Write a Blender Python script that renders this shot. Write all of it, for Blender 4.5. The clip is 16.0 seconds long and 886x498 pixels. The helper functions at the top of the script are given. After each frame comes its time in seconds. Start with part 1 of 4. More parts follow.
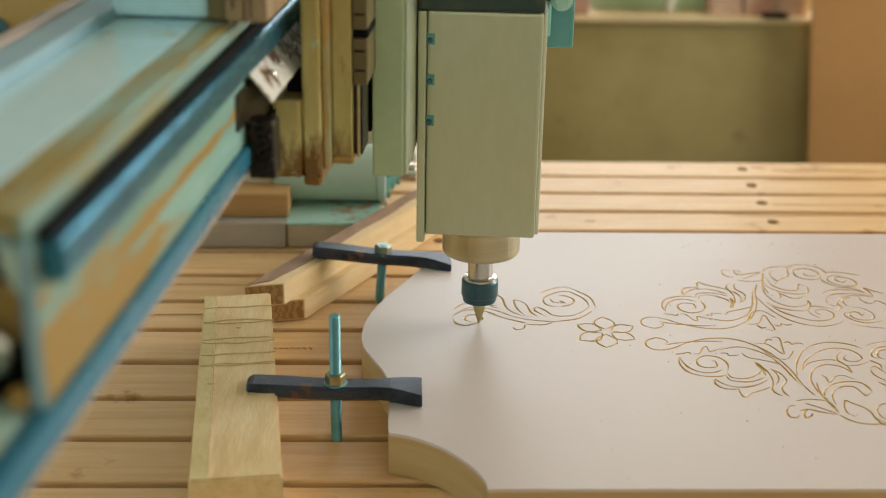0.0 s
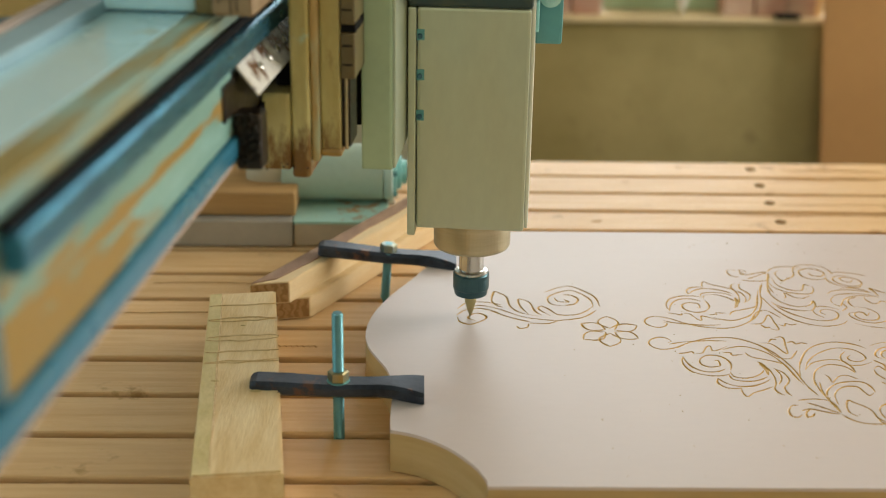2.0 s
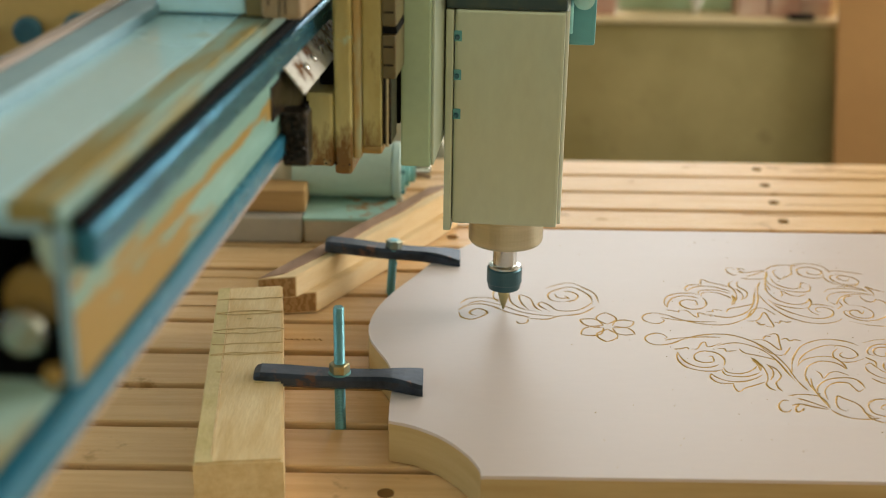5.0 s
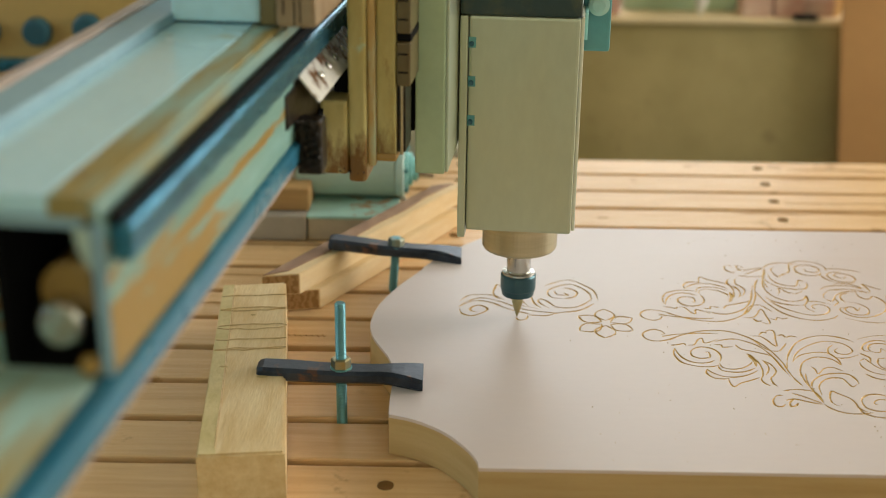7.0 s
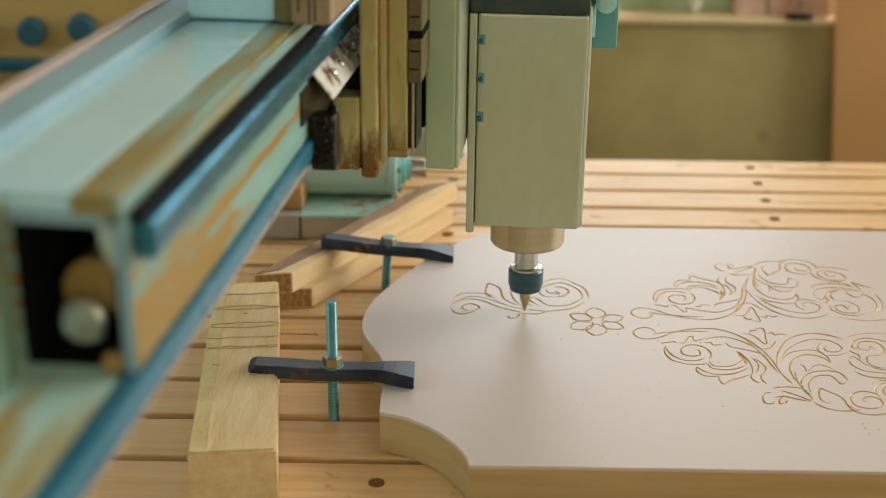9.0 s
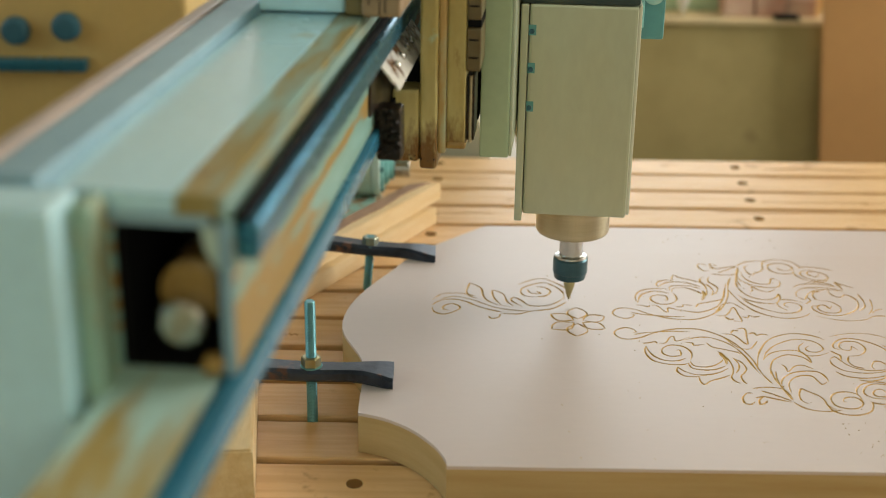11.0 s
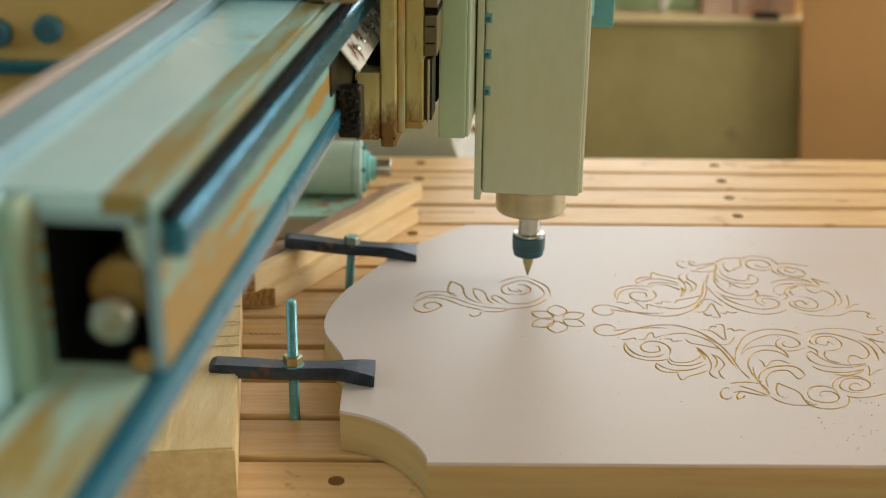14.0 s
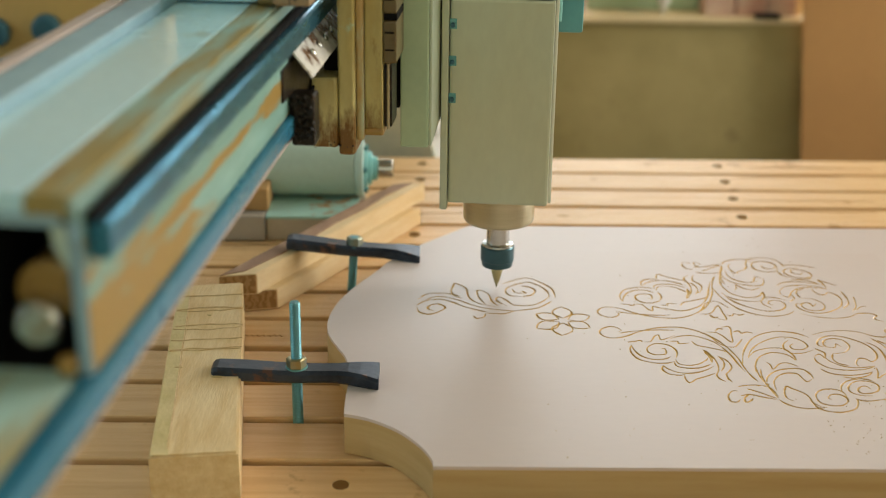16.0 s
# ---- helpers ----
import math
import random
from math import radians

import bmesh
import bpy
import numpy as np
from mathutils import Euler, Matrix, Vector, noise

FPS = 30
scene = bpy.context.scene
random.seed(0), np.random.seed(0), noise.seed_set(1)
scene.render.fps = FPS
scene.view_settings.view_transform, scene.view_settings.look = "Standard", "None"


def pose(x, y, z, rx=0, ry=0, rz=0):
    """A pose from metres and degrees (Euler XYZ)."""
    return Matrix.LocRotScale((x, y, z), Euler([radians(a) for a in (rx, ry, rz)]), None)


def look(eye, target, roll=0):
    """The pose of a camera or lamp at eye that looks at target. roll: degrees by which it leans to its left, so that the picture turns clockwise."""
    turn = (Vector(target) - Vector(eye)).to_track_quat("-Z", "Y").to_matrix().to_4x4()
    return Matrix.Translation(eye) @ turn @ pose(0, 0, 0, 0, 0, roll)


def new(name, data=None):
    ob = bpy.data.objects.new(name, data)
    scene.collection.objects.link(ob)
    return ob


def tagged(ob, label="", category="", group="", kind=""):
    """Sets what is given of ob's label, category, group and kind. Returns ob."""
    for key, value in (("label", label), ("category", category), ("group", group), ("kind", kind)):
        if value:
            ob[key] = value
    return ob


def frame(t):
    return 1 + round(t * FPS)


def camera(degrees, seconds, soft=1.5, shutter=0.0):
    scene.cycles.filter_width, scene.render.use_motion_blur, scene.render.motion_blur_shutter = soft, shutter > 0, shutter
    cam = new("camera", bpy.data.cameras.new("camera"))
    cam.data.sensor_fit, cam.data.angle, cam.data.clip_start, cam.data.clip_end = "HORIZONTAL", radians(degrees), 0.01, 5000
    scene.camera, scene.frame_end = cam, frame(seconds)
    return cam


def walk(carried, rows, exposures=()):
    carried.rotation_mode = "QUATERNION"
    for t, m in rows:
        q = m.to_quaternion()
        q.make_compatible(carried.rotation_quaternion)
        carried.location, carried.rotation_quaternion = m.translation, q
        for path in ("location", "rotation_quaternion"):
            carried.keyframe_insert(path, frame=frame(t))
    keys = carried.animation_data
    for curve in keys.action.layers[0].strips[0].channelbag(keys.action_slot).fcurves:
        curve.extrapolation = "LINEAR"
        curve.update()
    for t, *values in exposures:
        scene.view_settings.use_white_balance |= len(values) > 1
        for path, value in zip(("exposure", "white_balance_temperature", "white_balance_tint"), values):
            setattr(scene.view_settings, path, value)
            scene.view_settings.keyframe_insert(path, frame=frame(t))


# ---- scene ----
cam = camera(38.0, 16.0, soft=1.0)

PATH = [
    (0, (0.056, -0.921, 0.566), (0.121, 0.942, -0.159), 1.0),
    (0.5, (0.061, -0.919, 0.565), (0.121, 0.945, -0.158), 0.9),
    (1, (0.065, -0.92, 0.565), (0.119, 0.944, -0.159), 1.0),
    (1.5, (0.067, -0.922, 0.565), (0.113, 0.942, -0.159), 0.9),
    (2, (0.067, -0.925, 0.565), (0.108, 0.94, -0.159), 0.9),
    (2.5, (0.065, -0.929, 0.566), (0.106, 0.935, -0.157), 1.0),
    (3, (0.069, -0.931, 0.566), (0.103, 0.933, -0.158), 1.0),
    (3.5, (0.073, -0.935, 0.568), (0.1, 0.929, -0.157), 1.0),
    (4, (0.078, -0.942, 0.571), (0.096, 0.922, -0.155), 0.9),
    (6.5, (0.098, -0.97, 0.579), (0.088, 0.893, -0.149), 0.8),
    (7, (0.098, -0.974, 0.58), (0.086, 0.889, -0.147), 0.7),
    (7.5, (0.098, -0.975, 0.581), (0.085, 0.888, -0.147), 0.7),
    (8, (0.102, -0.978, 0.581), (0.09, 0.885, -0.145), 0.7),
    (8.5, (0.106, -0.981, 0.581), (0.095, 0.883, -0.145), 0.7),
    (9, (0.104, -0.98, 0.581), (0.096, 0.883, -0.146), 0.7),
    (11.5, (0.119, -0.974, 0.578), (0.126, 0.89, -0.148), 0.8),
    (12, (0.121, -0.977, 0.578), (0.132, 0.887, -0.147), 0.7),
    (12.5, (0.122, -0.981, 0.579), (0.139, 0.883, -0.146), 0.7),
    (13, (0.122, -0.987, 0.581), (0.143, 0.877, -0.144), 0.8),
    (13.5, (0.12, -0.988, 0.583), (0.145, 0.875, -0.143), 0.8),
    (14, (0.121, -0.985, 0.581), (0.147, 0.879, -0.145), 0.7),
    (14.5, (0.123, -0.982, 0.578), (0.149, 0.883, -0.146), 0.7),
    (15, (0.119, -0.978, 0.577), (0.149, 0.886, -0.147), 0.8),
    (15.5, (0.115, -0.976, 0.577), (0.147, 0.887, -0.148), 0.8),
    (16, (0.113, -0.973, 0.577), (0.145, 0.891, -0.148), 0.8),
]
walk(cam, [(t, look(eye, target, roll)) for t, eye, target, roll in PATH])

# ---- camera focus ----
cam.data.dof.use_dof = True
cam.data.dof.focus_distance = 1.21
cam.data.dof.aperture_fstop = 3.9

# ---- world and light ----
world = bpy.data.worlds.new("sky")
scene.world = world
world.use_nodes = True
wn = world.node_tree.nodes
sky = wn.new("ShaderNodeTexSky")
sky.sky_type = "NISHITA"
sky.sun_disc = False
sky.sun_elevation = radians(48)
sky.sun_rotation = radians(60)
wn["Background"].inputs["Strength"].default_value = 0.10
world.node_tree.links.new(sky.outputs[0], wn["Background"].inputs["Color"])


def area_light(name, at, target, w, h, watts, colour):
    data = bpy.data.lights.new(name, "AREA")
    data.shape, data.size, data.size_y, data.energy, data.color = "RECTANGLE", w, h, watts, colour
    ob = new(name, data)
    ob.matrix_world = look(at, target)
    return ob


area_light("window_light_back", (1.2, 3.92, 1.45), (1.2, 0, 1.2), 3.4, 1.5, 66, (0.93, 0.97, 0.94))
area_light("window_light_side", (3.42, 1.7, 1.35), (0, 1.7, 1.0), 3.0, 1.5, 142, (0.97, 0.93, 0.84))
# bluish fill added from the left; no window is known there
area_light("fill_light_left", (-3.42, -0.4, 1.55), (0, -0.4, 1.3), 2.4, 1.3, 26, (0.70, 0.96, 1.0))
# yellow fill added behind the camera to lift the front faces
area_light("fill_light_front", (0.9, -3.24, 1.2), (0.6, 0, 0.6), 3.0, 1.4, 19, (0.98, 0.89, 0.54))
scene.view_settings.exposure = 0.0

# ---- materials ----


def socket(node, name, value):
    node.inputs[name].default_value = value


def material(name, base, rough=0.5, metal=0.0, second=None, scale=8.0, stretch=(1, 1, 1), low=0.35, high=0.65,
             bump=0.15, fine=120.0, spread=0.0, third=None, third_at=0.62, third_scale=14.0, detail=6.0, coat=0.0,
             rings=False, spec=0.5, vary=0.1, mottle=0.16):
    """A surface of two colours mixed by stretched noise, with fine grain, bump and optional stains (third)."""
    m = bpy.data.materials.new(name)
    m.use_nodes = True
    n, links = m.node_tree.nodes, m.node_tree.links
    b = n["Principled BSDF"]
    socket(b, "Metallic", metal), socket(b, "Coat Weight", coat), socket(b, "Specular IOR Level", spec)
    tc, mp = n.new("ShaderNodeTexCoord"), n.new("ShaderNodeMapping")
    mp.inputs["Scale"].default_value = stretch
    links.new(tc.outputs["Object"], mp.inputs["Vector"])
    where = mp.outputs[0]
    info = n.new("ShaderNodeObjectInfo")
    shift = n.new("ShaderNodeVectorMath")
    shift.operation = "MULTIPLY_ADD"
    shift.inputs[1].default_value = (37, 53, 29)
    links.new(info.outputs["Random"], shift.inputs[0])
    links.new(where, shift.inputs[2])
    where = shift.outputs[0]
    if rings:
        nz = n.new("ShaderNodeTexWave")
        nz.wave_type, nz.bands_direction = "BANDS", "Y"
        socket(nz, "Scale", scale), socket(nz, "Distortion", 7.0), socket(nz, "Detail", 3.0), socket(nz, "Detail Scale", 0.8)
    else:
        nz = n.new("ShaderNodeTexNoise")
        socket(nz, "Scale", scale), socket(nz, "Detail", detail), socket(nz, "Roughness", 0.6)
    links.new(where, nz.inputs["Vector"])
    ramp = n.new("ShaderNodeMapRange")
    socket(ramp, "From Min", low), socket(ramp, "From Max", high)
    links.new(nz.outputs["Fac"], ramp.inputs[0])
    mix = n.new("ShaderNodeMix")
    mix.data_type = "RGBA"
    mix.inputs[6].default_value = (*base, 1)
    mix.inputs[7].default_value = (*(second or [c * 0.8 for c in base]), 1)
    links.new(ramp.outputs[0], mix.inputs[0])
    colour = mix.outputs[2]
    grain = n.new("ShaderNodeTexNoise")
    socket(grain, "Scale", fine), socket(grain, "Detail", 4.0)
    links.new(where, grain.inputs["Vector"])
    if third:
        st = n.new("ShaderNodeTexNoise")
        socket(st, "Scale", third_scale), socket(st, "Detail", 8.0), socket(st, "Roughness", 0.7)
        links.new(tc.outputs["Object"], st.inputs["Vector"])
        sr = n.new("ShaderNodeMapRange")
        socket(sr, "From Min", third_at), socket(sr, "From Max", third_at + 0.06)
        links.new(st.outputs["Fac"], sr.inputs[0])
        m3 = n.new("ShaderNodeMix")
        m3.data_type = "RGBA"
        m3.inputs[7].default_value = (*third, 1)
        links.new(sr.outputs[0], m3.inputs[0])
        links.new(colour, m3.inputs[6])
        colour = m3.outputs[2]
    hsv = n.new("ShaderNodeHueSaturation")
    val = n.new("ShaderNodeMath")
    val.operation = "MULTIPLY_ADD"
    val.inputs[1].default_value, val.inputs[2].default_value = spread, 1.0 - spread / 2
    links.new(info.outputs["Random"], val.inputs[0])
    gv = n.new("ShaderNodeMath")
    gv.operation = "MULTIPLY_ADD"
    gv.inputs[1].default_value = mottle
    links.new(grain.outputs["Fac"], gv.inputs[0])
    sub = n.new("ShaderNodeMath")
    sub.operation = "SUBTRACT"
    sub.inputs[1].default_value = mottle / 2
    links.new(val.outputs[0], sub.inputs[0])
    links.new(sub.outputs[0], gv.inputs[2])
    links.new(gv.outputs[0], hsv.inputs["Value"])
    links.new(colour, hsv.inputs["Color"])
    links.new(hsv.outputs[0], b.inputs["Base Color"])
    rr = n.new("ShaderNodeMapRange")
    socket(rr, "To Min", max(0.02, rough - vary)), socket(rr, "To Max", min(1, rough + 1.2 * vary))
    links.new(nz.outputs["Fac"], rr.inputs[0])
    links.new(rr.outputs[0], b.inputs["Roughness"])
    bp = n.new("ShaderNodeBump")
    socket(bp, "Strength", bump), socket(bp, "Distance", 0.002)
    links.new(grain.outputs["Fac"], bp.inputs["Height"])
    links.new(bp.outputs[0], b.inputs["Normal"])
    return m


SLAT = material("slat_pine", (0.83, 0.57, 0.30), 0.42, second=(0.68, 0.41, 0.175), scale=5, stretch=(1.4, 22, 22), low=0.36, high=0.76, bump=0.25, fine=70, spread=0.16, third=(0.55, 0.32, 0.13), third_at=0.60, third_scale=11)
BOARD = material("board_wood", (0.632, 0.552, 0.528), 0.40, second=(0.622, 0.532, 0.498), scale=2.0, stretch=(0.6, 2.2, 2.2), bump=0.0, fine=90, low=0.35, high=0.75, vary=0.02, mottle=0.05, spec=0.32)
PLANK = material("plank_pine", (0.84, 0.66, 0.38), 0.6, second=(0.72, 0.51, 0.24), scale=9, stretch=(9, 1.4, 9), bump=0.25, fine=60)
BEAMWOOD = material("timber", (0.80, 0.63, 0.38), 0.6, second=(0.74, 0.54, 0.28), scale=5, stretch=(3, 3, 14), bump=0.25, fine=60)
BARK = material("bark", (0.30, 0.18, 0.12), 0.7, second=(0.50, 0.33, 0.21), scale=12, stretch=(2, 1, 2), low=0.4, high=0.7, bump=0.35)
CARVED = material("carved_board_wood", (0.632, 0.552, 0.528), 0.40, second=(0.622, 0.532, 0.498), scale=2.0, stretch=(0.6, 2.2, 2.2), bump=0.0, fine=90, low=0.35, high=0.75, vary=0.02, mottle=0.05, spec=0.32)


def raw_below(m, level, raw, blend):
    """Bare wood shows wherever the surface is cut deeper than level."""
    n, links = m.node_tree.nodes, m.node_tree.links
    b = n["Principled BSDF"]
    face = b.inputs["Base Color"].links[0].from_socket
    tc, sep, ramp, mix, nz, wood = (n.new("ShaderNode" + k) for k in ("TexCoord", "SeparateXYZ", "MapRange", "Mix", "TexNoise", "Mix"))
    mix.data_type = wood.data_type = "RGBA"
    links.new(tc.outputs["Object"], sep.inputs[0])
    links.new(sep.outputs[2], ramp.inputs[0])
    socket(ramp, "From Min", level), socket(ramp, "From Max", level - blend)
    socket(nz, "Scale", 60.0), socket(nz, "Detail", 4.0)
    links.new(tc.outputs["Object"], nz.inputs["Vector"])
    links.new(nz.outputs["Fac"], wood.inputs[0])
    wood.inputs[6].default_value = (*[c * 0.72 for c in raw], 1)
    wood.inputs[7].default_value = (*[min(1, c * 1.28) for c in raw], 1)
    links.new(ramp.outputs[0], mix.inputs[0])
    links.new(face, mix.inputs[6])
    links.new(wood.outputs[2], mix.inputs[7])
    links.new(mix.outputs[2], b.inputs["Base Color"])


raw_below(CARVED, 0.0397 - 0.00012, (0.62, 0.37, 0.068), 0.00022)
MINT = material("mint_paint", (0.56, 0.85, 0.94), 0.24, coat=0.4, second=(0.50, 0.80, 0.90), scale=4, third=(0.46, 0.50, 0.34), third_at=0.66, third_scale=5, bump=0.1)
MINTCLEAN = material("mint_clean", (0.29, 0.64, 0.64), 0.36, second=(0.25, 0.58, 0.58), scale=4, bump=0.06)
BLACKSTEEL = material("black_steel", (0.010, 0.017, 0.030), 0.42, 0.3, second=(0.045, 0.06, 0.09), scale=30, third=(0.13, 0.068, 0.052), third_at=0.55, third_scale=30, bump=0.2)
# near-black: real black parts, plus shade in the beam end and under slats
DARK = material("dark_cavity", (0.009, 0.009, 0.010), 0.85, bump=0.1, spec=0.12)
RAILSTEEL = material("rail_steel", (0.07, 0.30, 0.44), 0.28, 0.75, second=(0.03, 0.15, 0.24), scale=25, stretch=(6, 1, 6), bump=0.1)
ZINC = material("zinc_steel", (0.18, 0.40, 0.44), 0.45, 0.75, second=(0.14, 0.34, 0.38), scale=60, bump=0.15)
ALU = material("spindle_grey", (0.49, 0.565, 0.435), 0.34, 0.35, second=(0.50, 0.53, 0.375), scale=5, stretch=(1, 1, 0.4), bump=0.03)
PLATEGREEN = material("plate_green", (0.42, 0.55, 0.36), 0.45, second=(0.38, 0.50, 0.32), scale=6, bump=0.08)
CREAM = material("greasy_cream", (0.55, 0.51, 0.23), 0.36, second=(0.41, 0.33, 0.105), scale=8, stretch=(2, 2, 0.8), low=0.40, high=0.64, third=(0.38, 0.47, 0.29), third_at=0.61, third_scale=24, bump=0.2)


def greased(m, low, high, brown):
    """Brown grease that has crept up in uneven tongues from the lower edge."""
    n, links = m.node_tree.nodes, m.node_tree.links
    b = n["Principled BSDF"]
    paint = b.inputs["Base Color"].links[0].from_socket
    tc, sep, mp, nz, rise, add, ramp, mix = (n.new("ShaderNode" + k) for k in ("TexCoord", "SeparateXYZ", "Mapping", "TexNoise", "MapRange", "Math", "MapRange", "Mix"))
    mp.inputs["Scale"].default_value = (1, 1, 0.35)
    socket(nz, "Scale", 90.0), socket(nz, "Detail", 5.0), socket(nz, "Roughness", 0.7)
    links.new(tc.outputs["Object"], sep.inputs[0])
    links.new(tc.outputs["Object"], mp.inputs[0])
    links.new(mp.outputs[0], nz.inputs["Vector"])
    links.new(sep.outputs[2], rise.inputs[0])
    socket(rise, "From Min", high), socket(rise, "From Max", low), socket(rise, "To Max", 0.45)
    links.new(rise.outputs[0], add.inputs[0])
    links.new(nz.outputs["Fac"], add.inputs[1])
    links.new(add.outputs[0], ramp.inputs[0])
    socket(ramp, "From Min", 0.58), socket(ramp, "From Max", 0.86)
    mix.data_type = "RGBA"
    mix.inputs[7].default_value = (*brown, 1)
    links.new(ramp.outputs[0], mix.inputs[0])
    links.new(paint, mix.inputs[6])
    links.new(mix.outputs[2], b.inputs["Base Color"])


greased(CREAM, 0.243, 0.300, (0.17, 0.08, 0.013))
# cream darkened for the bearings and for the saddle side's shade
DARKCREAM = material("darkened_cream", (0.17, 0.14, 0.055), 0.34, second=(0.11, 0.075, 0.025), scale=14, third=(0.06, 0.03, 0.010), third_at=0.62, third_scale=24, bump=0.15)
# green and brown stand for the shade in the column's recess
GUSSET = material("recess_shade_green", (0.30, 0.47, 0.36), 0.5, second=(0.34, 0.26, 0.10), scale=12, stretch=(2, 2, 1), low=0.48, high=0.62, bump=0.2)
ENDPLATE = material("beige_green_paint", (0.60, 0.60, 0.46), 0.5, second=(0.55, 0.54, 0.41), scale=3, bump=0.05)
BRASS = material("nose_steel", (0.56, 0.50, 0.34), 0.3, 0.85, second=(0.48, 0.43, 0.28), scale=6, stretch=(1, 1, 20), bump=0.04)
NUTSTEEL = material("nut_steel", (0.07, 0.15, 0.17), 0.3, 0.7, second=(0.045, 0.10, 0.12), scale=14, bump=0.05)
SHINE = material("bright_steel", (0.60, 0.60, 0.56), 0.22, 1.0, second=(0.5, 0.5, 0.47), scale=30, bump=0.05)
BIT = material("bit_carbide", (0.50, 0.44, 0.22), 0.35, 0.7, scale=40, bump=0.1)
PANELWALL = material("plaster_panel", (0.45, 0.37, 0.165), 0.8, second=(0.32, 0.26, 0.10), scale=2.6, third=(0.27, 0.21, 0.09), third_at=0.60, third_scale=3.2, bump=0.1)
CARD = material("brown_board", (0.52, 0.275, 0.095), 0.7, second=(0.47, 0.245, 0.085), scale=3, bump=0.05)
LEDGE = material("ledge_wood", (0.84, 0.68, 0.40), 0.6, scale=5, bump=0.1)
WALLPAINT = material("wall_paint", (0.62, 0.56, 0.44), 0.8, scale=2, bump=0.05)
CONCRETE = material("concrete", (0.30, 0.28, 0.25), 0.8, scale=3, bump=0.2)
GREY = material("cast_grey", (0.47, 0.42, 0.35), 0.6, scale=6, bump=0.1)
ORANGE = material("ochre_panel", (0.60, 0.41, 0.13), 0.6, second=(0.54, 0.38, 0.15), scale=2, bump=0.05)
BRICKRED = material("red_brick", (0.50, 0.26, 0.19), 0.8, second=(0.62, 0.46, 0.36), scale=12, bump=0.3, spread=0.3)
WHITE = material("white_plastic", (0.80, 0.80, 0.75), 0.4, scale=10, bump=0.03)
BLUE = material("blue_plastic", (0.03, 0.13, 0.18), 0.4, scale=10, bump=0.03)

RUST = material("rusty_ochre", (0.46, 0.33, 0.10), 0.45, second=(0.50, 0.74, 0.68), scale=4, stretch=(9, 1.2, 9), low=0.46, high=0.60, third=(0.22, 0.10, 0.03), third_at=0.67, third_scale=16, bump=0.2)
def streaked(m, rust):
    """Adds a long run of rust along y at mid height and a worn ochre patch on the lower near end."""
    n, links = m.node_tree.nodes, m.node_tree.links
    b = n["Principled BSDF"]
    paint = b.inputs["Base Color"].links[0].from_socket
    tc, sep, mp, nz = (n.new("ShaderNode" + k) for k in ("TexCoord", "SeparateXYZ", "Mapping", "TexNoise"))
    mp.inputs["Scale"].default_value = (1, 0.22, 1.6)
    socket(nz, "Scale", 42.0), socket(nz, "Detail", 6.0), socket(nz, "Roughness", 0.65)
    links.new(tc.outputs["Object"], sep.inputs[0])
    links.new(tc.outputs["Object"], mp.inputs[0])
    links.new(mp.outputs[0], nz.inputs["Vector"])

    def calc(kind, a, c, d=None):
        k = n.new("ShaderNodeMath")
        k.operation = kind
        for i, v in enumerate((a, c, d)):
            if v is None:
                continue
            if isinstance(v, float):
                k.inputs[i].default_value = v
            else:
                links.new(v, k.inputs[i])
        return k.outputs[0]

    y, z, f = sep.outputs[1], sep.outputs[2], nz.outputs["Fac"]
    line = calc("SUBTRACT", 0.27, calc("MULTIPLY", calc("ABSOLUTE", calc("SUBTRACT", z, 0.3330), 0.0), 26.0))
    near = calc("MULTIPLY_ADD", calc("SUBTRACT", -0.40, y), 1.7, calc("MULTIPLY", calc("SUBTRACT", 0.332, z), 9.0))
    edge = calc("SUBTRACT", 0.19, calc("MULTIPLY", calc("ABSOLUTE", calc("SUBTRACT", z, 0.3060), 0.0), 60.0))
    wear = calc("ADD", calc("MAXIMUM", calc("MAXIMUM", line, edge), calc("MINIMUM", near, 0.5)), f)
    ramp, mix = n.new("ShaderNodeMapRange"), n.new("ShaderNodeMix")
    socket(ramp, "From Min", 0.62), socket(ramp, "From Max", 0.70)
    links.new(wear, ramp.inputs[0])
    mix.data_type = "RGBA"
    mix.inputs[7].default_value = (*rust, 1)
    links.new(ramp.outputs[0], mix.inputs[0])
    links.new(paint, mix.inputs[6])
    links.new(mix.outputs[2], b.inputs["Base Color"])


# base set darker than the top plate's mint; rust is streaked over it
FACEMINT = material("dark_worn_mint_face", (0.27, 0.49, 0.44), 0.40, second=(0.17, 0.33, 0.27), scale=4, stretch=(8, 1.4, 8), bump=0.2)
streaked(FACEMINT, (0.34, 0.215, 0.045))
RUSTMINT = material("rust_streaked_mint", (0.34, 0.60, 0.53), 0.42, second=(0.44, 0.25, 0.06), scale=4, stretch=(10, 1.6, 26), low=0.47, high=0.54, third=(0.17, 0.07, 0.02), third_at=0.68, third_scale=20, bump=0.3)
GREYMINT = material("grey_mint_enamel", (0.48, 0.61, 0.52), 0.36, second=(0.43, 0.55, 0.46), scale=5, bump=0.06)
# mint casting whose front shade and warm bounce are in this colour
BASEMINT = material("shaded_mint_casting", (0.56, 0.46, 0.36), 0.5, second=(0.49, 0.42, 0.31), scale=8, third=(0.45, 0.27, 0.10), third_at=0.63, third_scale=14, bump=0.15)
HOLE = material("hole_shadow", (0.26, 0.14, 0.05), 0.9, scale=30, bump=0.1, spec=0.1)
KNOT2 = material("grain_brown", (0.60, 0.36, 0.15), 0.6, second=(0.52, 0.29, 0.11), scale=60, bump=0.1)
